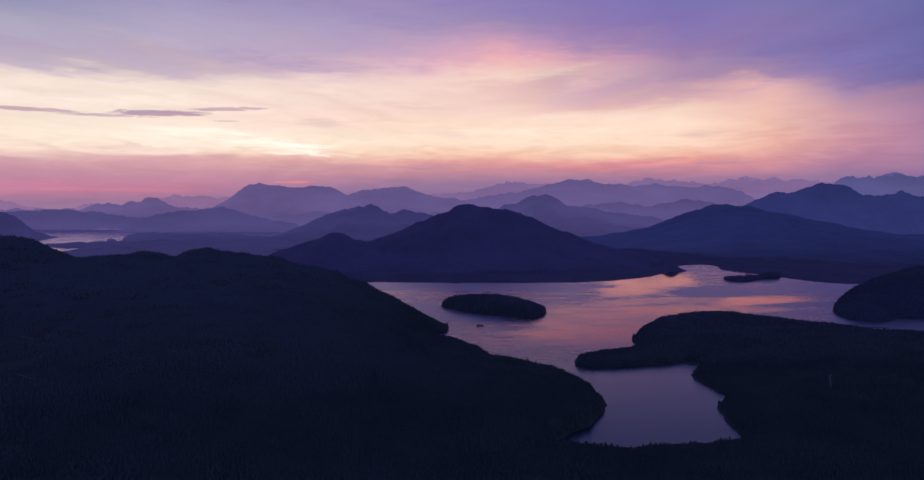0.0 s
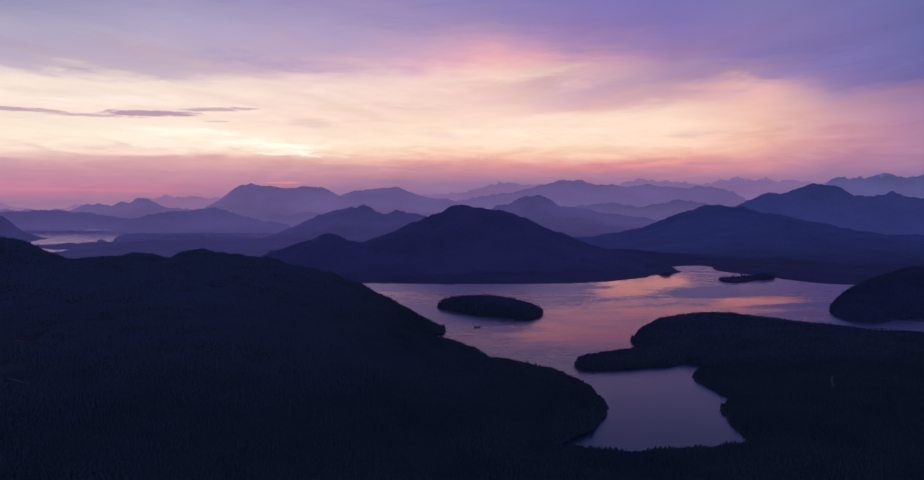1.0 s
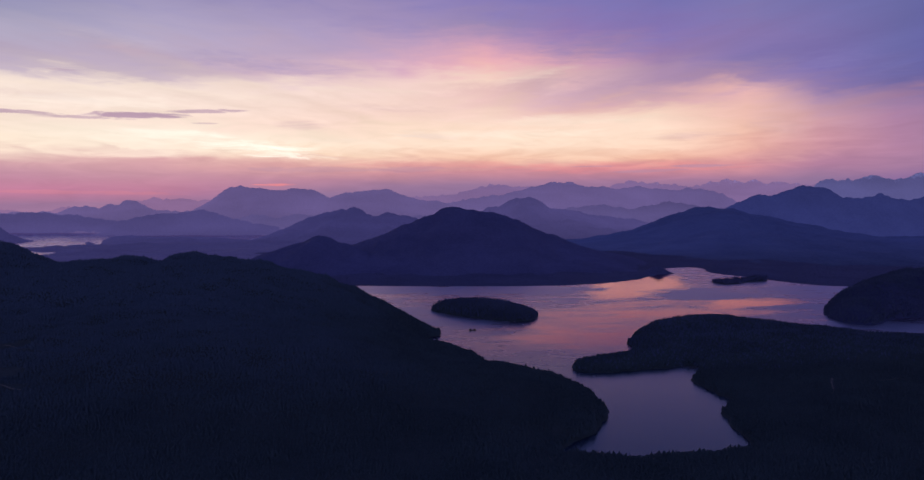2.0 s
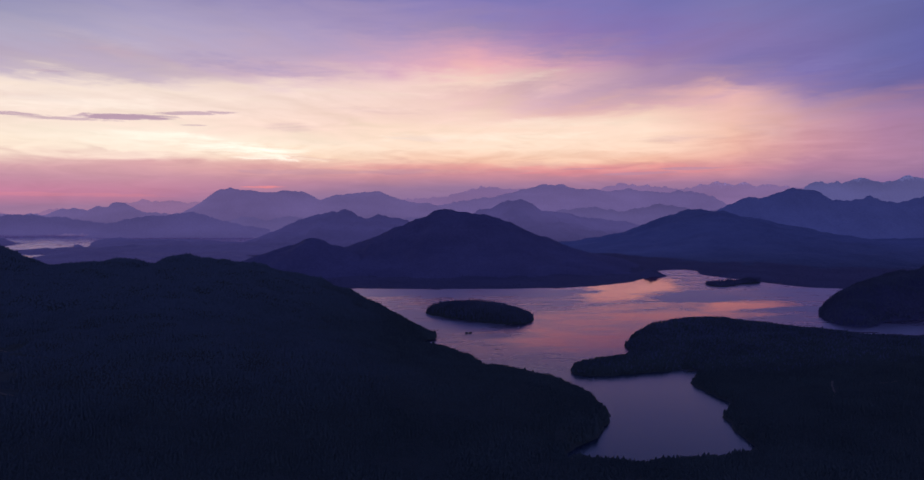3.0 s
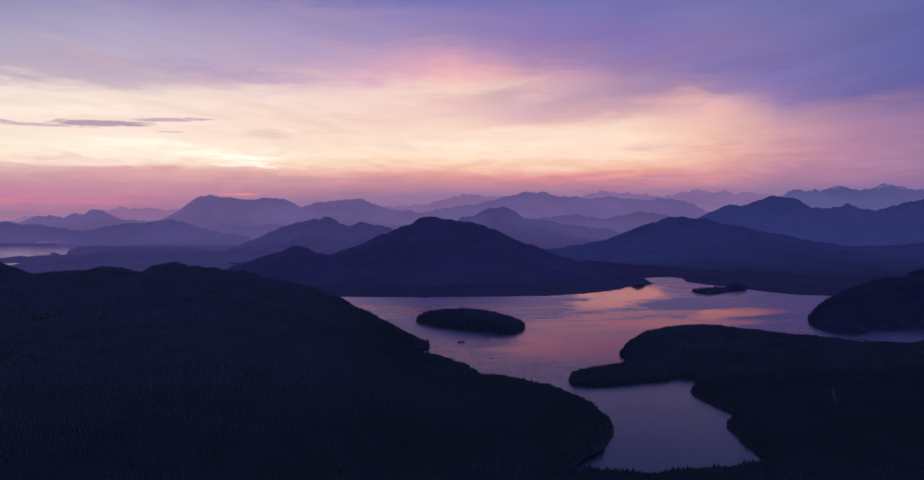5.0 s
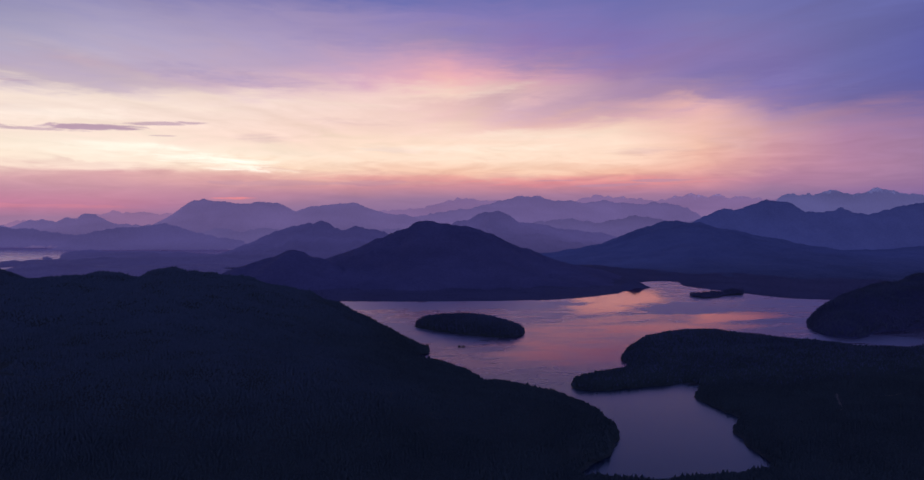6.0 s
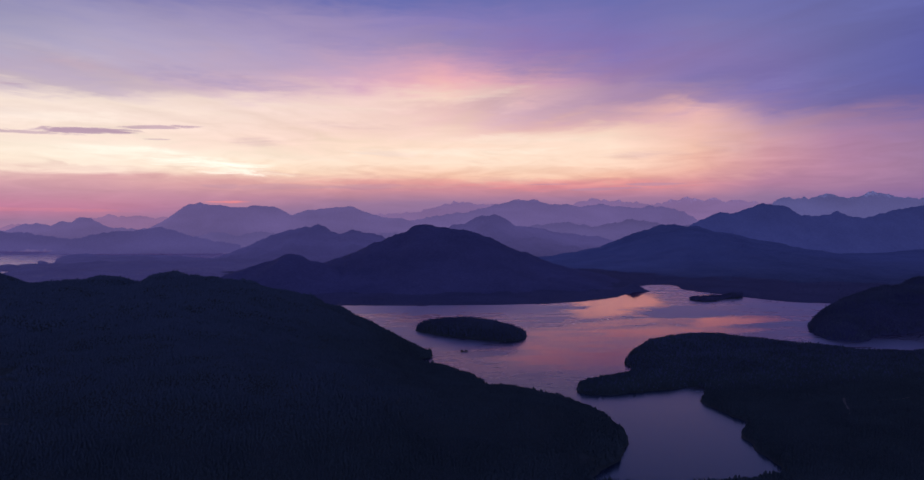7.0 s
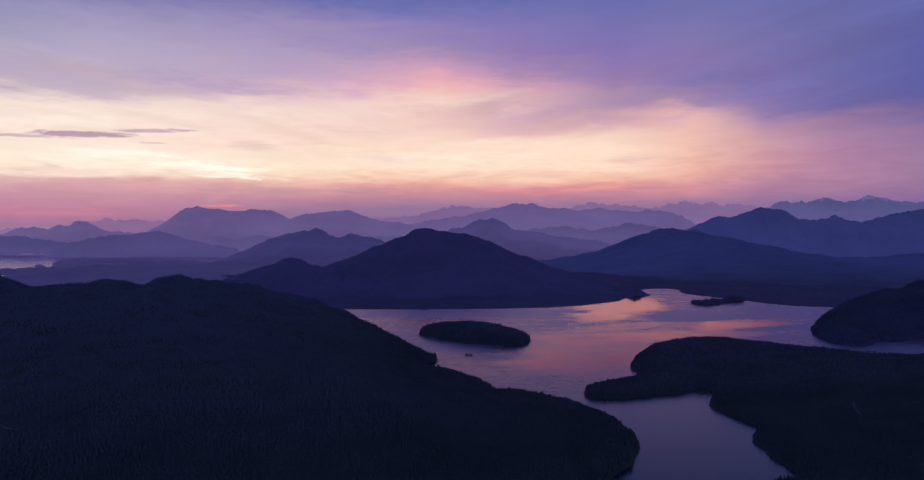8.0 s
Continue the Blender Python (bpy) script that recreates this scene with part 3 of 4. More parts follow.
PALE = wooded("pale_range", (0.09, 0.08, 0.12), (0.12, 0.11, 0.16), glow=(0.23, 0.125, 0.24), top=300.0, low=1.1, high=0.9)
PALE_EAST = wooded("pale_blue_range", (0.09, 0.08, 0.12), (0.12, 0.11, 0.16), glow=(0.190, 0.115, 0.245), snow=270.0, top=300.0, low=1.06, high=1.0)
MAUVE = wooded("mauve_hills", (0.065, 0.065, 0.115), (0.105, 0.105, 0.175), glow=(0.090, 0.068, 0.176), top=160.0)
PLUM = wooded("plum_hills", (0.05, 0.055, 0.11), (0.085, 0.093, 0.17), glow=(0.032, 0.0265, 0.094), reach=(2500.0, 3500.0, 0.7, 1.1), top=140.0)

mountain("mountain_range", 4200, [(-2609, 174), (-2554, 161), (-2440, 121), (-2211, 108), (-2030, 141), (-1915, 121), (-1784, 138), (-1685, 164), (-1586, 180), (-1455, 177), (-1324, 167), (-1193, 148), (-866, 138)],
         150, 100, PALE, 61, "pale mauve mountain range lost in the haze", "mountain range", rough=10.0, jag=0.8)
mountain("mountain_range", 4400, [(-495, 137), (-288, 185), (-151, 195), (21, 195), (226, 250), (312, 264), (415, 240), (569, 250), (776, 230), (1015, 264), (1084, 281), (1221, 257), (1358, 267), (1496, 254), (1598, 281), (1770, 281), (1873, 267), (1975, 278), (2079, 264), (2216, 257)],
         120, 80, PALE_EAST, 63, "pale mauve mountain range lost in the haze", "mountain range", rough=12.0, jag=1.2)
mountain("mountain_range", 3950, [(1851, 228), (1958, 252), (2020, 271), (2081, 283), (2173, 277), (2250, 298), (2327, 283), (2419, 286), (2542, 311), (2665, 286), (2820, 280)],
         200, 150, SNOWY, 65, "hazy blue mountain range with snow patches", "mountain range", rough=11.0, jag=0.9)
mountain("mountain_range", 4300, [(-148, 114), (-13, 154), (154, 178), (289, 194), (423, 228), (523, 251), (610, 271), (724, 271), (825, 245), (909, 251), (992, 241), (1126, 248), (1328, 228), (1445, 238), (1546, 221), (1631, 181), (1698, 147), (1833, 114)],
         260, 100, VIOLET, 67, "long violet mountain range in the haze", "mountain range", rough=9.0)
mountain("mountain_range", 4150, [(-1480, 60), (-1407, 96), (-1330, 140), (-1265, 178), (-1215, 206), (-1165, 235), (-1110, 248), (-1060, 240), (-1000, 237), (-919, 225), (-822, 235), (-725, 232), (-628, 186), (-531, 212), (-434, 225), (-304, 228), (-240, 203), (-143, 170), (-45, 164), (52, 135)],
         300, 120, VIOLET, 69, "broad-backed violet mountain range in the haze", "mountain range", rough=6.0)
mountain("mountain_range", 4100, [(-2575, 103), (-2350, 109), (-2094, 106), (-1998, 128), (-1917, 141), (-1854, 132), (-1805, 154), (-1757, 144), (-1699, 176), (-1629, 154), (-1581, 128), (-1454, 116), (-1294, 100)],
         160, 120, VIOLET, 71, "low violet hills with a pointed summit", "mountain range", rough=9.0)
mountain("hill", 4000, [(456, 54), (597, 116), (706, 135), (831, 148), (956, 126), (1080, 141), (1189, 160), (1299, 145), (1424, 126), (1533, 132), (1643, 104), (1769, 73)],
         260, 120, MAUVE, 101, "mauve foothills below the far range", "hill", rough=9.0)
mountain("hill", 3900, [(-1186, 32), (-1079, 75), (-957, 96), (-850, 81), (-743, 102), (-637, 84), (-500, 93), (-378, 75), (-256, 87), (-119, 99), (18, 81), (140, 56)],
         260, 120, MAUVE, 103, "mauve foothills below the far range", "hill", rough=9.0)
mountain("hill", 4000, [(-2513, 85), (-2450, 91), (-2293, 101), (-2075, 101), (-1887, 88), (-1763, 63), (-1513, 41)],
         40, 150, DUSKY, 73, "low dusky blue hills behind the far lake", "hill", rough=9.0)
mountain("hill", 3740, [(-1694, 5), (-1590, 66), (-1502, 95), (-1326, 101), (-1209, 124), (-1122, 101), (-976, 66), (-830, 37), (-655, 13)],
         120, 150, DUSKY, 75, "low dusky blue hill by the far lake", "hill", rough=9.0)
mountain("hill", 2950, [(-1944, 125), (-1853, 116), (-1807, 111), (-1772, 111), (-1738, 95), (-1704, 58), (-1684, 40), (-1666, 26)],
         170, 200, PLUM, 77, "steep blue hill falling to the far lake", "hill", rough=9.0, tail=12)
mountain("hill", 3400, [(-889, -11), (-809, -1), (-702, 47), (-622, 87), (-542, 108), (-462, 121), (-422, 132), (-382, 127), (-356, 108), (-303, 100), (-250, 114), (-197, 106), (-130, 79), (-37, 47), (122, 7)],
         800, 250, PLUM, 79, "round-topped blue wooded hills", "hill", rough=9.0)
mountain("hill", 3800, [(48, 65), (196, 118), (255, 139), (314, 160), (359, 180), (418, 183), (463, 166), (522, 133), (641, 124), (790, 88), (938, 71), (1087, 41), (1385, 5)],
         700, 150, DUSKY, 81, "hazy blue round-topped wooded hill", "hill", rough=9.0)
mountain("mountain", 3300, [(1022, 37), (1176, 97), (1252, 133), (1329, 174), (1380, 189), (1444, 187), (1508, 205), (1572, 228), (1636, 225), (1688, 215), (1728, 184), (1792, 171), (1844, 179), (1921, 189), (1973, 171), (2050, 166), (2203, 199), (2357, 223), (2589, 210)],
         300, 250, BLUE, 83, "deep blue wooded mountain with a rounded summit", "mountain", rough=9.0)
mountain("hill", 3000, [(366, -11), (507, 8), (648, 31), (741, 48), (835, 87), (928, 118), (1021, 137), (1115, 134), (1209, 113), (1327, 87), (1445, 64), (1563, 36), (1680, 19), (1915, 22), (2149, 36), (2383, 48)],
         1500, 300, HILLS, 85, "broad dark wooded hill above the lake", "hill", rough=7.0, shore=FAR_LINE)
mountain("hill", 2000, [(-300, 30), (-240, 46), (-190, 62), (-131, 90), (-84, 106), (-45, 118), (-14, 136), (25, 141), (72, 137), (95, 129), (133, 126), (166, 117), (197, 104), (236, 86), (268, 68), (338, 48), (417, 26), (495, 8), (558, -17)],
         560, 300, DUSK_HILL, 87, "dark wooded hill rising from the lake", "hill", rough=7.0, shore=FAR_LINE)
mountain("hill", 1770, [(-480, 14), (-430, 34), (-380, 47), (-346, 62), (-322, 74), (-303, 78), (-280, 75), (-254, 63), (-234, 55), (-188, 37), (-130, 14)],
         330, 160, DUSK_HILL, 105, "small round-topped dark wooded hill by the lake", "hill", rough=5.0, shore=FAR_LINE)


LOWLAND_SHORE = [(-1206, 2362), (-1325, 2642), (-1335, 2749), (-1300, 2720), (-1285, 2783), (-1310, 2903), (-1423, 3181), (-1456, 3339),
                 (-1339, 3389), (-1077, 3319), (-682, 2999), (-341, 2623), (-250, 2150), (-900, 1750), (-1130, 2000)]
SPIT_SHORE = [(-1423, 2566), (-1314, 2436), (-1252, 2390), (-1251, 2436), (-1194, 2405), (-1237, 2532), (-1309, 2637), (-1342, 2601), (-1356, 2532), (-1449, 2637)]
SKERRY_SHORE = [(-1351, 2865), (-1400, 2990), (-1333, 2904), (-1300, 2800)]
lowland_height = low_height(smooth_line(LOWLAND_SHORE), 91, lambda x, y: np.maximum(3, 11 + 34 * fractal(x / 170, y / 170, 96, 4)), 40, 0.9)
spit_height = low_height(smooth_line(SPIT_SHORE), 93, lambda x, y: 13 + 0 * x, 20, 0.8)
skerry_height = low_height(smooth_line(SKERRY_SHORE), 95, lambda x, y: 9 + 0 * x, 20, 0.4)
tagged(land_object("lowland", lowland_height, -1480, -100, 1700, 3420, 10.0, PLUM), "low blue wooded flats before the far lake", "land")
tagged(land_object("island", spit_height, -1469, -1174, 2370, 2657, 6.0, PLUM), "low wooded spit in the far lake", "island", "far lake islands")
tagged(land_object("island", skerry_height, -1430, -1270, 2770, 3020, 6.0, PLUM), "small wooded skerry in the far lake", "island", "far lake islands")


# ---- woods ----
def clothe(name, ob, count, tall, mat, rng, label):
    """Trees joined in one mesh, strewn over a hill's own faces."""
    mesh = ob.data
    co = np.empty(len(mesh.vertices) * 3)
    mesh.vertices.foreach_get("co", co)
    idx = np.empty(len(mesh.loops), np.int32)
    mesh.loops.foreach_get("vertex_index", idx)
    quads = co.reshape(-1, 3)[idx.reshape(-1, 4)]
    area = np.abs(np.cross(quads[:, 2] - quads[:, 0], quads[:, 3] - quads[:, 1])[:, 2])
    area = area * (quads[:, :, 2].min(1) > 0.5)
    pick = quads[rng.choice(len(quads), count, p=area / area.sum())]
    u, v = rng.uniform(0, 1, (count, 1)), rng.uniform(0, 1, (count, 1))
    p = (pick[:, 0] * (1 - u) + pick[:, 1] * u) * (1 - v) + (pick[:, 3] * (1 - u) + pick[:, 2] * u) * v
    p[:, 2] -= 0.2
    size = tall * rng.uniform(0.6, 1.25, count)
    return tagged(trees_mesh(name, p, size, mat, rng, 1, 4, 0.33), label, "forest", kind="stuff")


def trees_mesh(name, places, heights, mat, rng, tiers=2, sides=5, spread=0.36):
    """Many small conifers joined in one mesh."""
    count = len(places)
    verts, faces, base = [], [], 0
    for k in range(tiers):
        low, high = (0.06, 1.0) if tiers == 1 else ((0.05, 0.72), (0.40, 1.0))[k]
        r = spread if k == 0 else spread * 0.68
        a = np.arange(sides) * 2 * math.pi / sides + 0.5 * k
        verts += [(r * math.cos(t), r * math.sin(t), low) for t in a] + [(0, 0, high)]
        faces += [(base + i, base + (i + 1) % sides, base + sides) for i in range(sides)]
        base += sides + 1
    v, f = np.array(verts), np.array(faces)
    turn, fat = rng.uniform(0, 6.3, count), rng.uniform(0.75, 1.3, count)
    # some stand slim and tall above the rest
    slim = rng.uniform(0, 1, count) < np.where(heights > 2.1, 0.28, 0.13)
    heights, fat = heights * np.where(slim, rng.uniform(1.2, 1.75, count), 1.0), fat * np.where(slim, 0.62, 1.0)
    c, s = np.cos(turn), np.sin(turn)
    wob = rng.normal(0, 0.035, (count, len(v), 2))
    x = (v[:, 0] * c[:, None] - v[:, 1] * s[:, None]) * fat[:, None] + wob[:, :, 0]
    y = (v[:, 0] * s[:, None] + v[:, 1] * c[:, None]) * fat[:, None] + wob[:, :, 1]
    z = np.broadcast_to(v[:, 2], x.shape)
    co = np.stack([x, y, z], -1) * heights[:, None, None] + places[:, None, :]
    fa = f[None] + (np.arange(count) * len(v))[:, None, None]
    mesh = bpy.data.meshes.new(name)
    mesh.vertices.add(co.size // 3)
    mesh.vertices.foreach_set("co", co.ravel())
    mesh.loops.add(fa.size)
    mesh.loops.foreach_set("vertex_index", fa.astype(np.int32).ravel())
    mesh.polygons.add(fa.size // 3)
    mesh.polygons.foreach_set("loop_start", np.arange(0, fa.size, 3, dtype=np.int32))
    mesh.polygons.foreach_set("use_smooth", np.full(fa.size // 3, True))
    mesh.update()
    mesh.materials.append(mat)
    return new(name, mesh)


def sow(height, x0, x1, y0, y1, gap, rng, tall, spare=None, margin=0.2, bearing=(-44, 42)):
    """Places for trees on a jittered grid, on land only."""
    x, y = np.meshgrid(np.arange(x0, x1, gap), np.arange(y0, y1, gap))
    x, y = (x + rng.uniform(-0.5, 0.5, x.shape) * gap).ravel(), (y + rng.uniform(-0.5, 0.5, x.shape) * gap).ravel()
    a = np.degrees(np.arctan2(x + 30, y))
    pick = (a > bearing[0]) & (a < bearing[1])
    if spare is not None:
        pick &= spare(x, y)
    x, y = x[pick], y[pick]
    z, d = height(x, y)
    keep = (d > margin) & (z > 0.3)
    x, y, z = x[keep], y[keep], z[keep]
    size = tall * rng.uniform(0.75, 1.2, len(x)) * (1 + 0.9 * fractal(x / 20, y / 20, 77, 2)) * np.where(d[keep] < 6, 1.4, 1.0)
    return np.stack([x, y, z - 0.1], 1), size


rng = np.random.default_rng(5)
where, size = sow(near_height, -420, 520, 250, 640, 1.7, rng, 1.75, wooded_here, bearing=(-40, 38))
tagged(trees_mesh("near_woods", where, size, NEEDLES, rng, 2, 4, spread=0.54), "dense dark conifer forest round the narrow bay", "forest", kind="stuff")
where, size = sow(near_height, -760, 900, 640, 1010, 1.9, rng, 1.9, wooded_here)
# haze on the far point put into the colour: more trees turn bluer farther off
hazed = (where[:, 0] > 90) & (rng.uniform(0, 1, len(where)) < np.clip((where[:, 1] - 640) / 300, 0, 0.6))
tagged(trees_mesh("point_woods", where[hazed], size[hazed], HAZED_NEEDLES, rng, 1, 5, spread=0.5), "dark conifers on the wooded point, tinted blue for haze", "forest", kind="stuff")
where, size = where[~hazed], size[~hazed]
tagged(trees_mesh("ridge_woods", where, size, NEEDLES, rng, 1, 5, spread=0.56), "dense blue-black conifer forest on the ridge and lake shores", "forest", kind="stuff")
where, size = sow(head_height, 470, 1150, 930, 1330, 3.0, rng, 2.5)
tagged(trees_mesh("headland_woods", where, size, HAZED_NEEDLES, rng), "dark conifer forest on the headland", "forest", kind="stuff")
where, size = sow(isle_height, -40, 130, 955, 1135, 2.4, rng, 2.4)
tagged(trees_mesh("island_woods", where, size, HAZED_NEEDLES, rng), "dark conifers covering the lake island", "forest", kind="stuff")
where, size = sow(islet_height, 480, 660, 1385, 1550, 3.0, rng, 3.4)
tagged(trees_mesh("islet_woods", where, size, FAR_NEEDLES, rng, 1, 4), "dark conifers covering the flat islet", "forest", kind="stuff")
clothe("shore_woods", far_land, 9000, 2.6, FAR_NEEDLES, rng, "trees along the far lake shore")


# ---- trees that stand out at the water's edge ----
def part(name, bm, mat, parent, label=""):
    mesh = bpy.data.meshes.new(name)
    bm.to_mesh(mesh)
    bm.free()
    mesh.materials.append(mat)
    ob = new(name, mesh)
    ob.parent = parent
    return tagged(ob, label)


def cone(bm, sides, r0, r1, z0, z1, x=0.0, y=0.0, ragged=0.0, lean=(0.0, 0.0)):
    """A ragged tapered ring of boughs, or a trunk."""
    low, high = [], []
    for i in range(sides):
        a = 2 * math.pi * i / sides
        r, z = r0 * random.uniform(1 - ragged, 1 + ragged), z0 - ragged * random.uniform(0, 0.25) * (z1 - z0)
        low.append(bm.verts.new((x + r * math.cos(a), y + r * math.sin(a), z)))
        if r1 > 0.001:
            high.append(bm.verts.new((x + lean[0] + r1 * math.cos(a), y + lean[1] + r1 * math.sin(a), z1)))
    tip = None if high else bm.verts.new((x + lean[0], y + lean[1], z1))
    for i in range(sides):
        k = (i + 1) % sides
        bm.faces.new((low[i], low[k], high[k], high[i]) if high else (low[i], low[k], tip))
    bm.faces.new(high if high else list(reversed(low)))


def conifer(tall, wide):
    """A spruce: tapered trunk and a crown of drooping, ragged whorls."""
    root = tagged(new("conifer_tree"), "tall dark conifer standing at the water's edge", "tree", "shore conifers")
    bm = bmesh.new()
    cone(bm, 6, 0.035 * tall, 0.012 * tall, -0.3, tall * 0.8)
    part("trunk", bm, BARK, root)
    bm = bmesh.new()
    whorls = 6
    for k in range(whorls):
        f = k / whorls
        cone(bm, 7, wide * (1 - 0.82 * f) * random.uniform(0.85, 1.15), 0.0, tall * (0.14 + 0.72 * f), tall * min(1.0, 0.40 + 0.72 * f),
             ragged=0.3, lean=(random.uniform(-0.05, 0.05), random.uniform(-0.05, 0.05)))
    part("crown", bm, NEEDLES, root)
    return root


random.seed(8)
KINDS = [conifer(3.5, 0.75), conifer(3.9, 0.75), conifer(3.0, 0.85)]
edge = NEAR_LINE[(NEAR_LINE[:, 0] > -60) & (NEAR_LINE[:, 0] < 480) & (NEAR_LINE[:, 1] > 430) & (NEAR_LINE[:, 1] < 960)]
spots = []
for (ax, ay), (bx, by) in zip(edge[:-1], edge[1:]):
    run = math.hypot(bx - ax, by - ay)
    if run < 60:
        for k in range(int(run / 4.0) + (random.random() < run / 4.0 % 1)):
            f = random.random()
            spots.append((ax + f * (bx - ax) + random.uniform(-6, 6), ay + f * (by - ay) + random.uniform(-6, 6)))
spots = np.array(spots)
height_at, shore_at = near_height(spots[:, 0], spots[:, 1])
spots = [(x, y, z) for (x, y), z, d in zip(spots, height_at, shore_at) if 1.0 < d < 8.0][:280]
for i, (x, y, z) in enumerate(spots):
    m = pose(x, y, z - 0.05, random.uniform(-3, 3), random.uniform(-3, 3), random.uniform(0, 360))
    if i < 3:
        KINDS[i].matrix_basis = m
    else:
        tree = copy_thing(KINDS[i % 3], m)
        grow = random.uniform(0.75, 1.2)
        tree.scale = (grow, grow, grow)


# ---- small things on and by the water ----
WOOD = plain("weathered_wood", (0.06, 0.055, 0.05), (0.14, 0.125, 0.11), 0.85, 3.0)
TIN = plain("dull_roofing", (0.05, 0.055, 0.06), (0.10, 0.105, 0.115), 0.6, 1.5)
STONE = plain("wet_rock", (0.04, 0.04, 0.045), (0.11, 0.11, 0.115), 0.7, 1.2)
GRAVEL = plain("gravel", (0.06, 0.06, 0.06), (0.13, 0.125, 0.12), 0.95, 2.0)


def block(bm, x0, x1, y0, y1, z0, z1, taper=0.0):
    v = [bm.verts.new((x, y, z)) for z, t in ((z0, 0.0), (z1, taper)) for x, y in ((x0 + t, y0 + t), (x1 - t, y0 + t), (x1 - t, y1 - t), (x0 + t, y1 - t))]
    for f in ((3, 2, 1, 0), (4, 5, 6, 7), (0, 1, 5, 4), (1, 2, 6, 5), (2, 3, 7, 6), (3, 0, 4, 7)):
        bm.faces.new([v[i] for i in f])


def gable(bm, x0, x1, y0, y1, z0, z1):
    v = [bm.verts.new(p) for p in ((x0, y0, z0), (x1, y0, z0), (x1, y1, z0), (x0, y1, z0), (x0, (y0 + y1) / 2, z1), (x1, (y0 + y1) / 2, z1))]
    for f in ((3, 2, 1, 0), (0, 1, 5, 4), (2, 3, 4, 5), (0, 4, 3), (1, 2, 5)):
        bm.faces.new([v[i] for i in f])


def float_camp(m):
    """Two sheds on a raft with a loading boom."""
    root = tagged(new("float_house"), "dark float camp of two sheds on a log raft", "houseboat")
    bm = bmesh.new()
    block(bm, -4.6, 4.6, -1.9, 1.9, 0.15, 0.45)
    part("deck", bm, WOOD, root)
    for k in range(5):
        bm = bmesh.new()
        cone(bm, 8, 0.24, 0.22, -4.8, 4.9)
        bmesh.ops.rotate(bm, verts=bm.verts, matrix=Euler((0, radians(90), 0)).to_matrix())
        bmesh.ops.translate(bm, verts=bm.verts, vec=(0, -1.6 + 0.8 * k, 0.0))
        part("log", bm, WOOD, root)
    for x, w, h in ((-3.1, 1.35, 1.6), (2.7, 1.3, 1.4)):
        bm = bmesh.new()
        block(bm, x - w, x + w, -1.3, 1.3, 0.45, 0.45 + h)
        shed = part("shed", bm, WOOD, root)
        bm = bmesh.new()
        gable(bm, x - w - 0.25, x + w + 0.25, -1.6, 1.6, 0.45 + h, 0.95 + h)
        part("roof", bm, TIN, shed, "dull metal gable roof")
        bm = bmesh.new()
        block(bm, x - 0.4, x + 0.4, -1.36, -1.3, 0.5, 0.4 + h * 0.85)
        part("door", bm, TIN, shed)
    bm = bmesh.new()
    cone(bm, 6, 0.14, 0.07, 0.0, 8.5)
    bmesh.ops.rotate(bm, verts=bm.verts, matrix=Euler((0, radians(66), 0)).to_matrix())
    bmesh.ops.translate(bm, verts=bm.verts, vec=(3.4, 0, 0.5))
    part("boom", bm, WOOD, root, "slanting timber loading boom")
    bm = bmesh.new()
    cone(bm, 6, 0.1, 0.08, 0.4, 3.2, 3.7, 0.0)
    part("mast", bm, WOOD, root)
    root.matrix_basis = m
    return root


def log_boom(m, count, length):
    root = tagged(new("log_raft"), "small raft of floating logs by the point", "raft", "log rafts")
    for k in range(count):
        bm = bmesh.new()
        cone(bm, 8, 0.26, 0.2, -length / 2, length / 2)
        bmesh.ops.rotate(bm, verts=bm.verts, matrix=Euler((0, radians(90), 0)).to_matrix())
        bmesh.ops.translate(bm, verts=bm.verts, vec=(random.uniform(-0.4, 0.4), 0.52 * k, 0.05))
        part("log", bm, WOOD, root)
    root.matrix_basis = m
    return root


def dock(m):
    """A plank landing stage on piles, with a ramp."""
    root = tagged(new("dock"), "pale weathered plank dock in the cove", "dock")
    for k in range(12):
        bm = bmesh.new()
        block(bm, -3.0 + 0.5 * k, -2.56 + 0.5 * k, -0.8, 0.8, 0.5, 0.6)
        part("plank", bm, GRAVEL, root)
    for x in (-2.7, 0.0, 2.7):
        for y in (-0.75, 0.75):
            bm = bmesh.new()
            cone(bm, 7, 0.12, 0.1, -3.3, 1.0, x, y)
            part("pile", bm, WOOD, root)
    root.matrix_basis = m
    return root


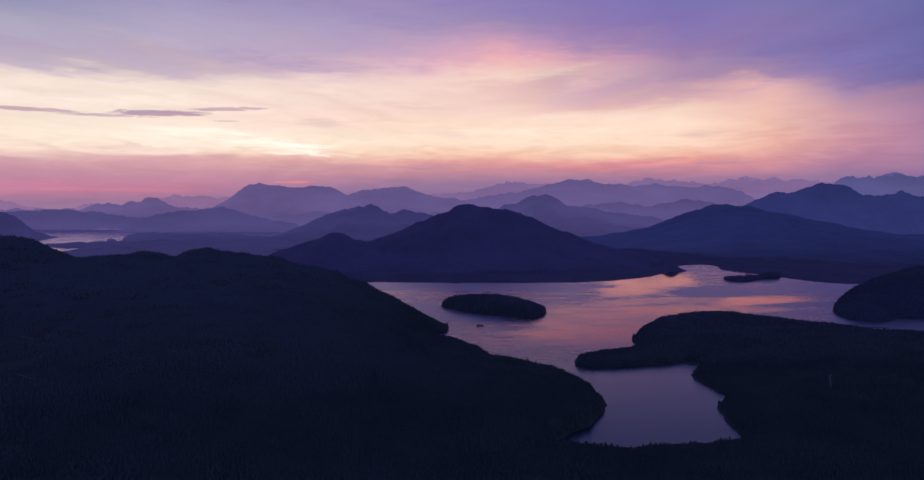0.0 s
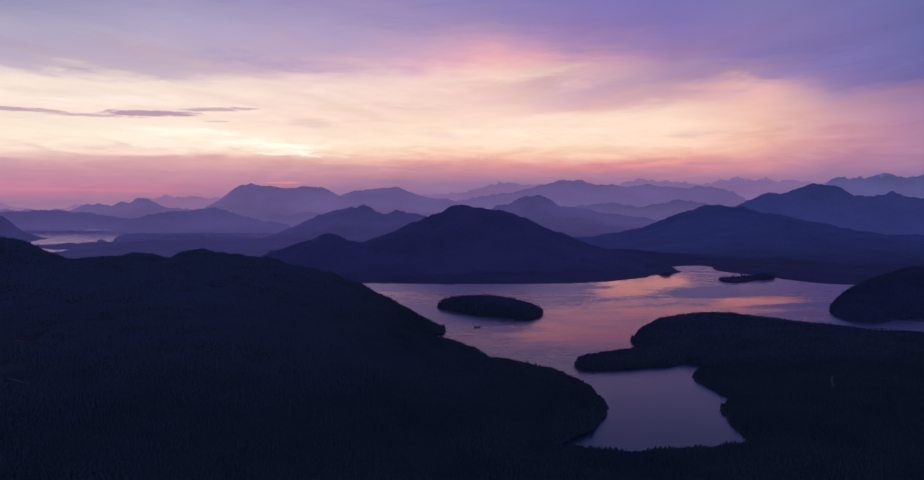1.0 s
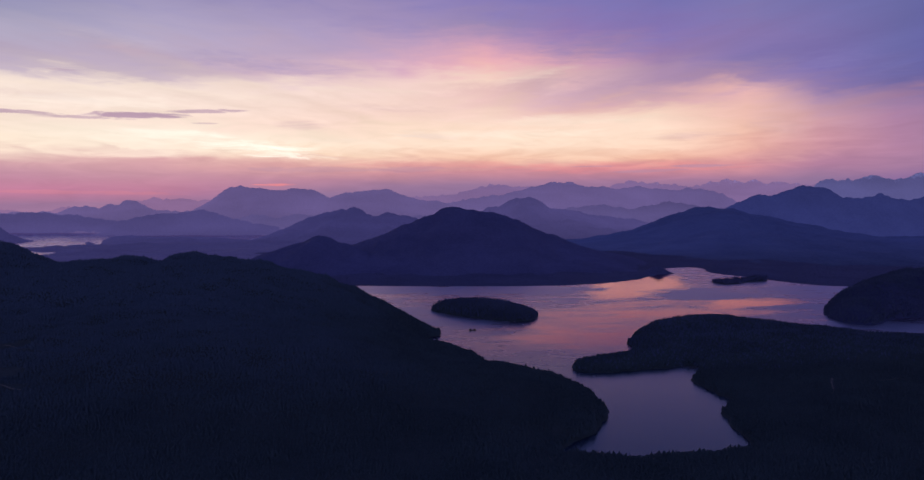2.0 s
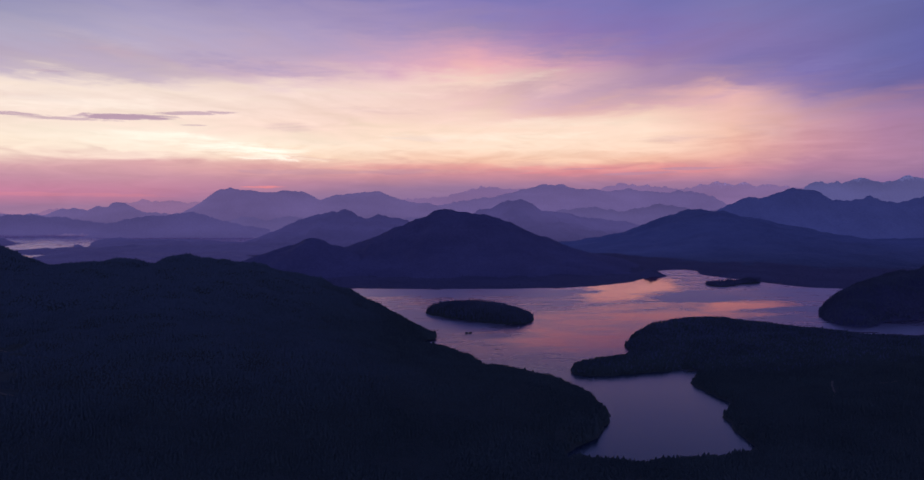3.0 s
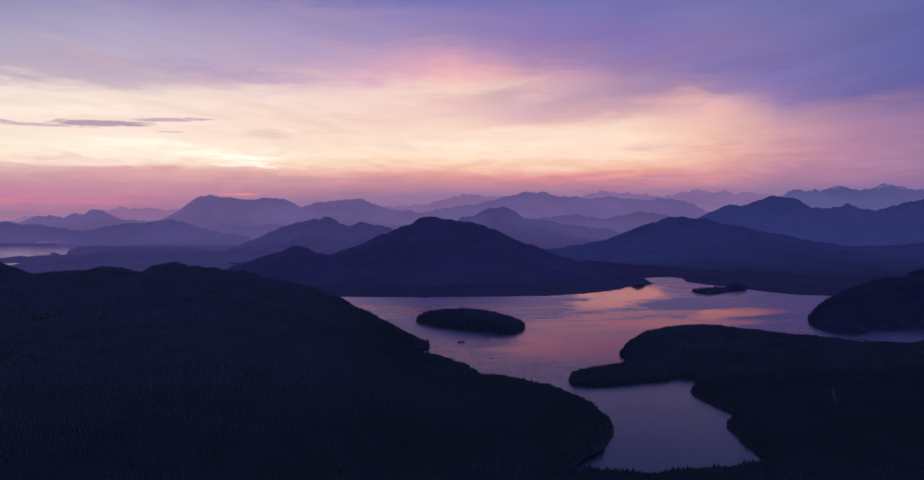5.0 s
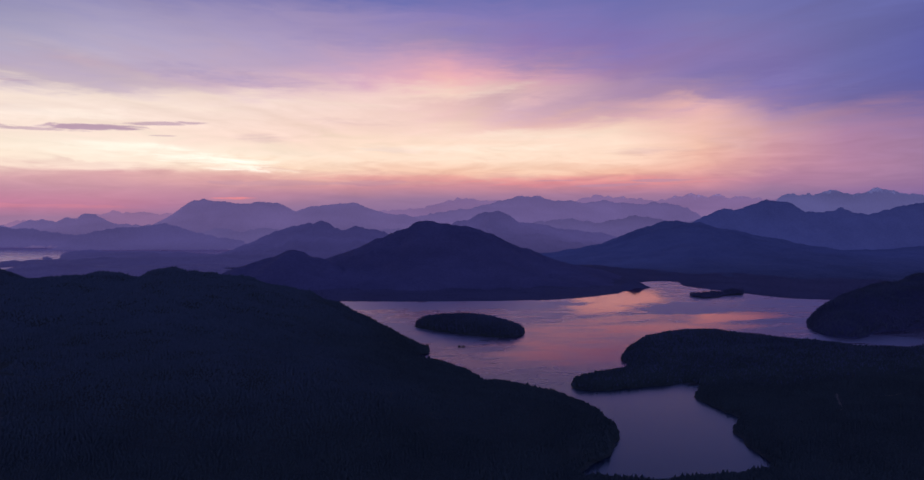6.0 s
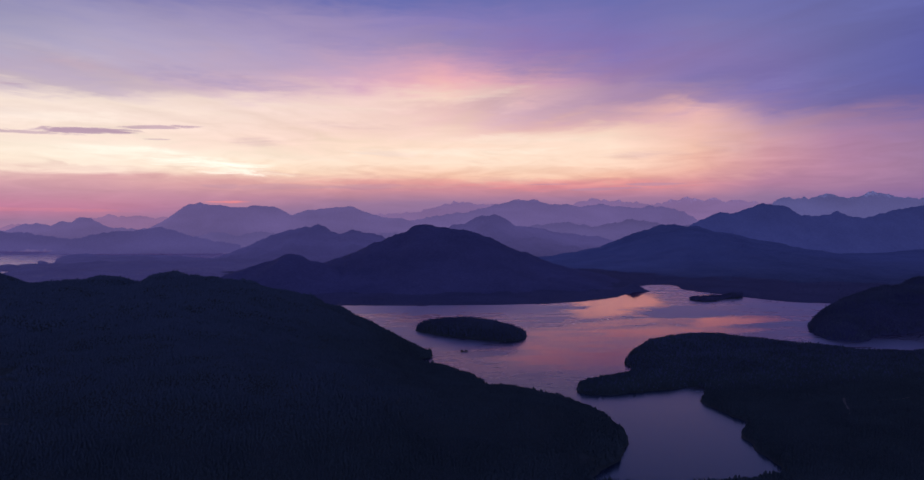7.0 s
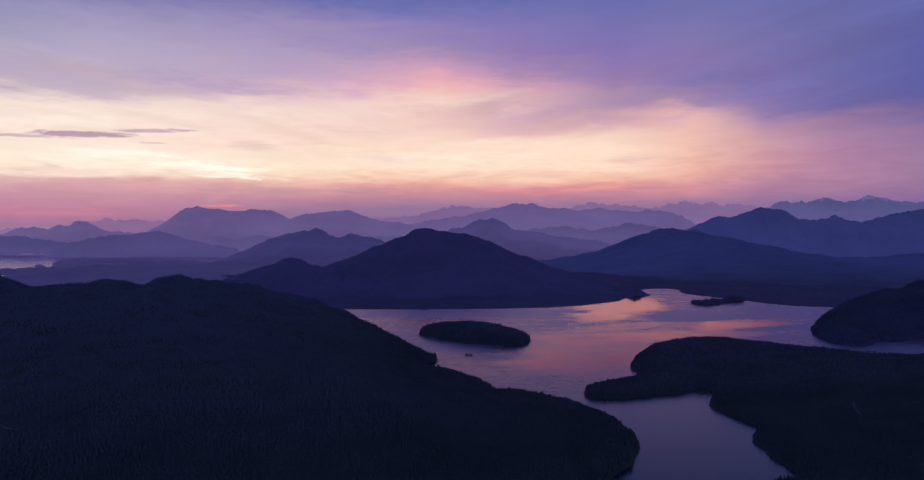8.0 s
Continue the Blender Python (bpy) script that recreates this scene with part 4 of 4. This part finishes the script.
def boulder(m, r):
    bm = bmesh.new()
    bmesh.ops.create_icosphere(bm, subdivisions=2, radius=r)
    for v in bm.verts:
        v.co *= 1 + 0.35 * noise.noise(v.co / r * 1.3 + m.translation)
        v.co.z *= 0.5
    mesh = bpy.data.meshes.new("shore_rock")
    bm.to_mesh(mesh)
    bm.free()
    mesh.materials.append(STONE)
    ob = tagged(new("shore_rock", mesh), "dark wet rock at the tip of the point", "rock", "shore rocks")
    ob.matrix_basis = m
    return ob


random.seed(4)
float_camp(pose(22, 901, 0, 0, 0, 12)).scale = (0.85, 0.85, 0.85)
log_boom(pose(93.5, 646, 0, 0, 0, 8), 4, 4.6)
log_boom(pose(96, 651, 0, 0, 0, -6), 3, 3.6)
log_boom(pose(47, 800, 0, 0, 0, -14), 3, 3.0)
dock(pose(214, 690, 0, 0, 0, 20))
for k in range(3):
    boulder(pose(103.2 + 0.9 * k, 684 - 0.8 * k, 0.05, 0, 0, 70 * k), 0.55 - 0.08 * k)
for k in range(9):
    boulder(pose(25.5 + 0.9 * k, 709 + random.uniform(-0.5, 0.5), 0.05, 0, 0, random.uniform(0, 360)), random.uniform(0.4, 0.8))


def track(points, width):
    """A gravel track laid on the ground."""
    line = []
    for (ax, ay), (bx, by) in zip(points[:-1], points[1:]):
        line += [(ax + (bx - ax) * k / 8, ay + (by - ay) * k / 8) for k in range(8)]
    line = np.array(line)
    way = np.gradient(line, axis=0)
    side = np.stack([way[:, 1], -way[:, 0]], 1) / np.linalg.norm(way, axis=1)[:, None] * width / 2
    x = np.stack([line[:, 0] - side[:, 0], line[:, 0], line[:, 0] + side[:, 0]])
    y = np.stack([line[:, 1] - side[:, 1], line[:, 1], line[:, 1] + side[:, 1]])
    z = near_height(x, y)[0] + 0.35
    return tagged(grid_object("gravel_track", x, y, z, GRAVEL), "pale gravel logging track between the trees", "track", "logging tracks")


track([(277, 562), (286, 578), (292, 592), (302, 610)], 1.5)
track([(316, 591), (332, 592.5), (348, 594)], 1.4)
track([(-322, 547), (-300, 538), (-282, 531)], 1.4)
track([(-312, 470), (-285, 463), (-258, 458)], 1.4)
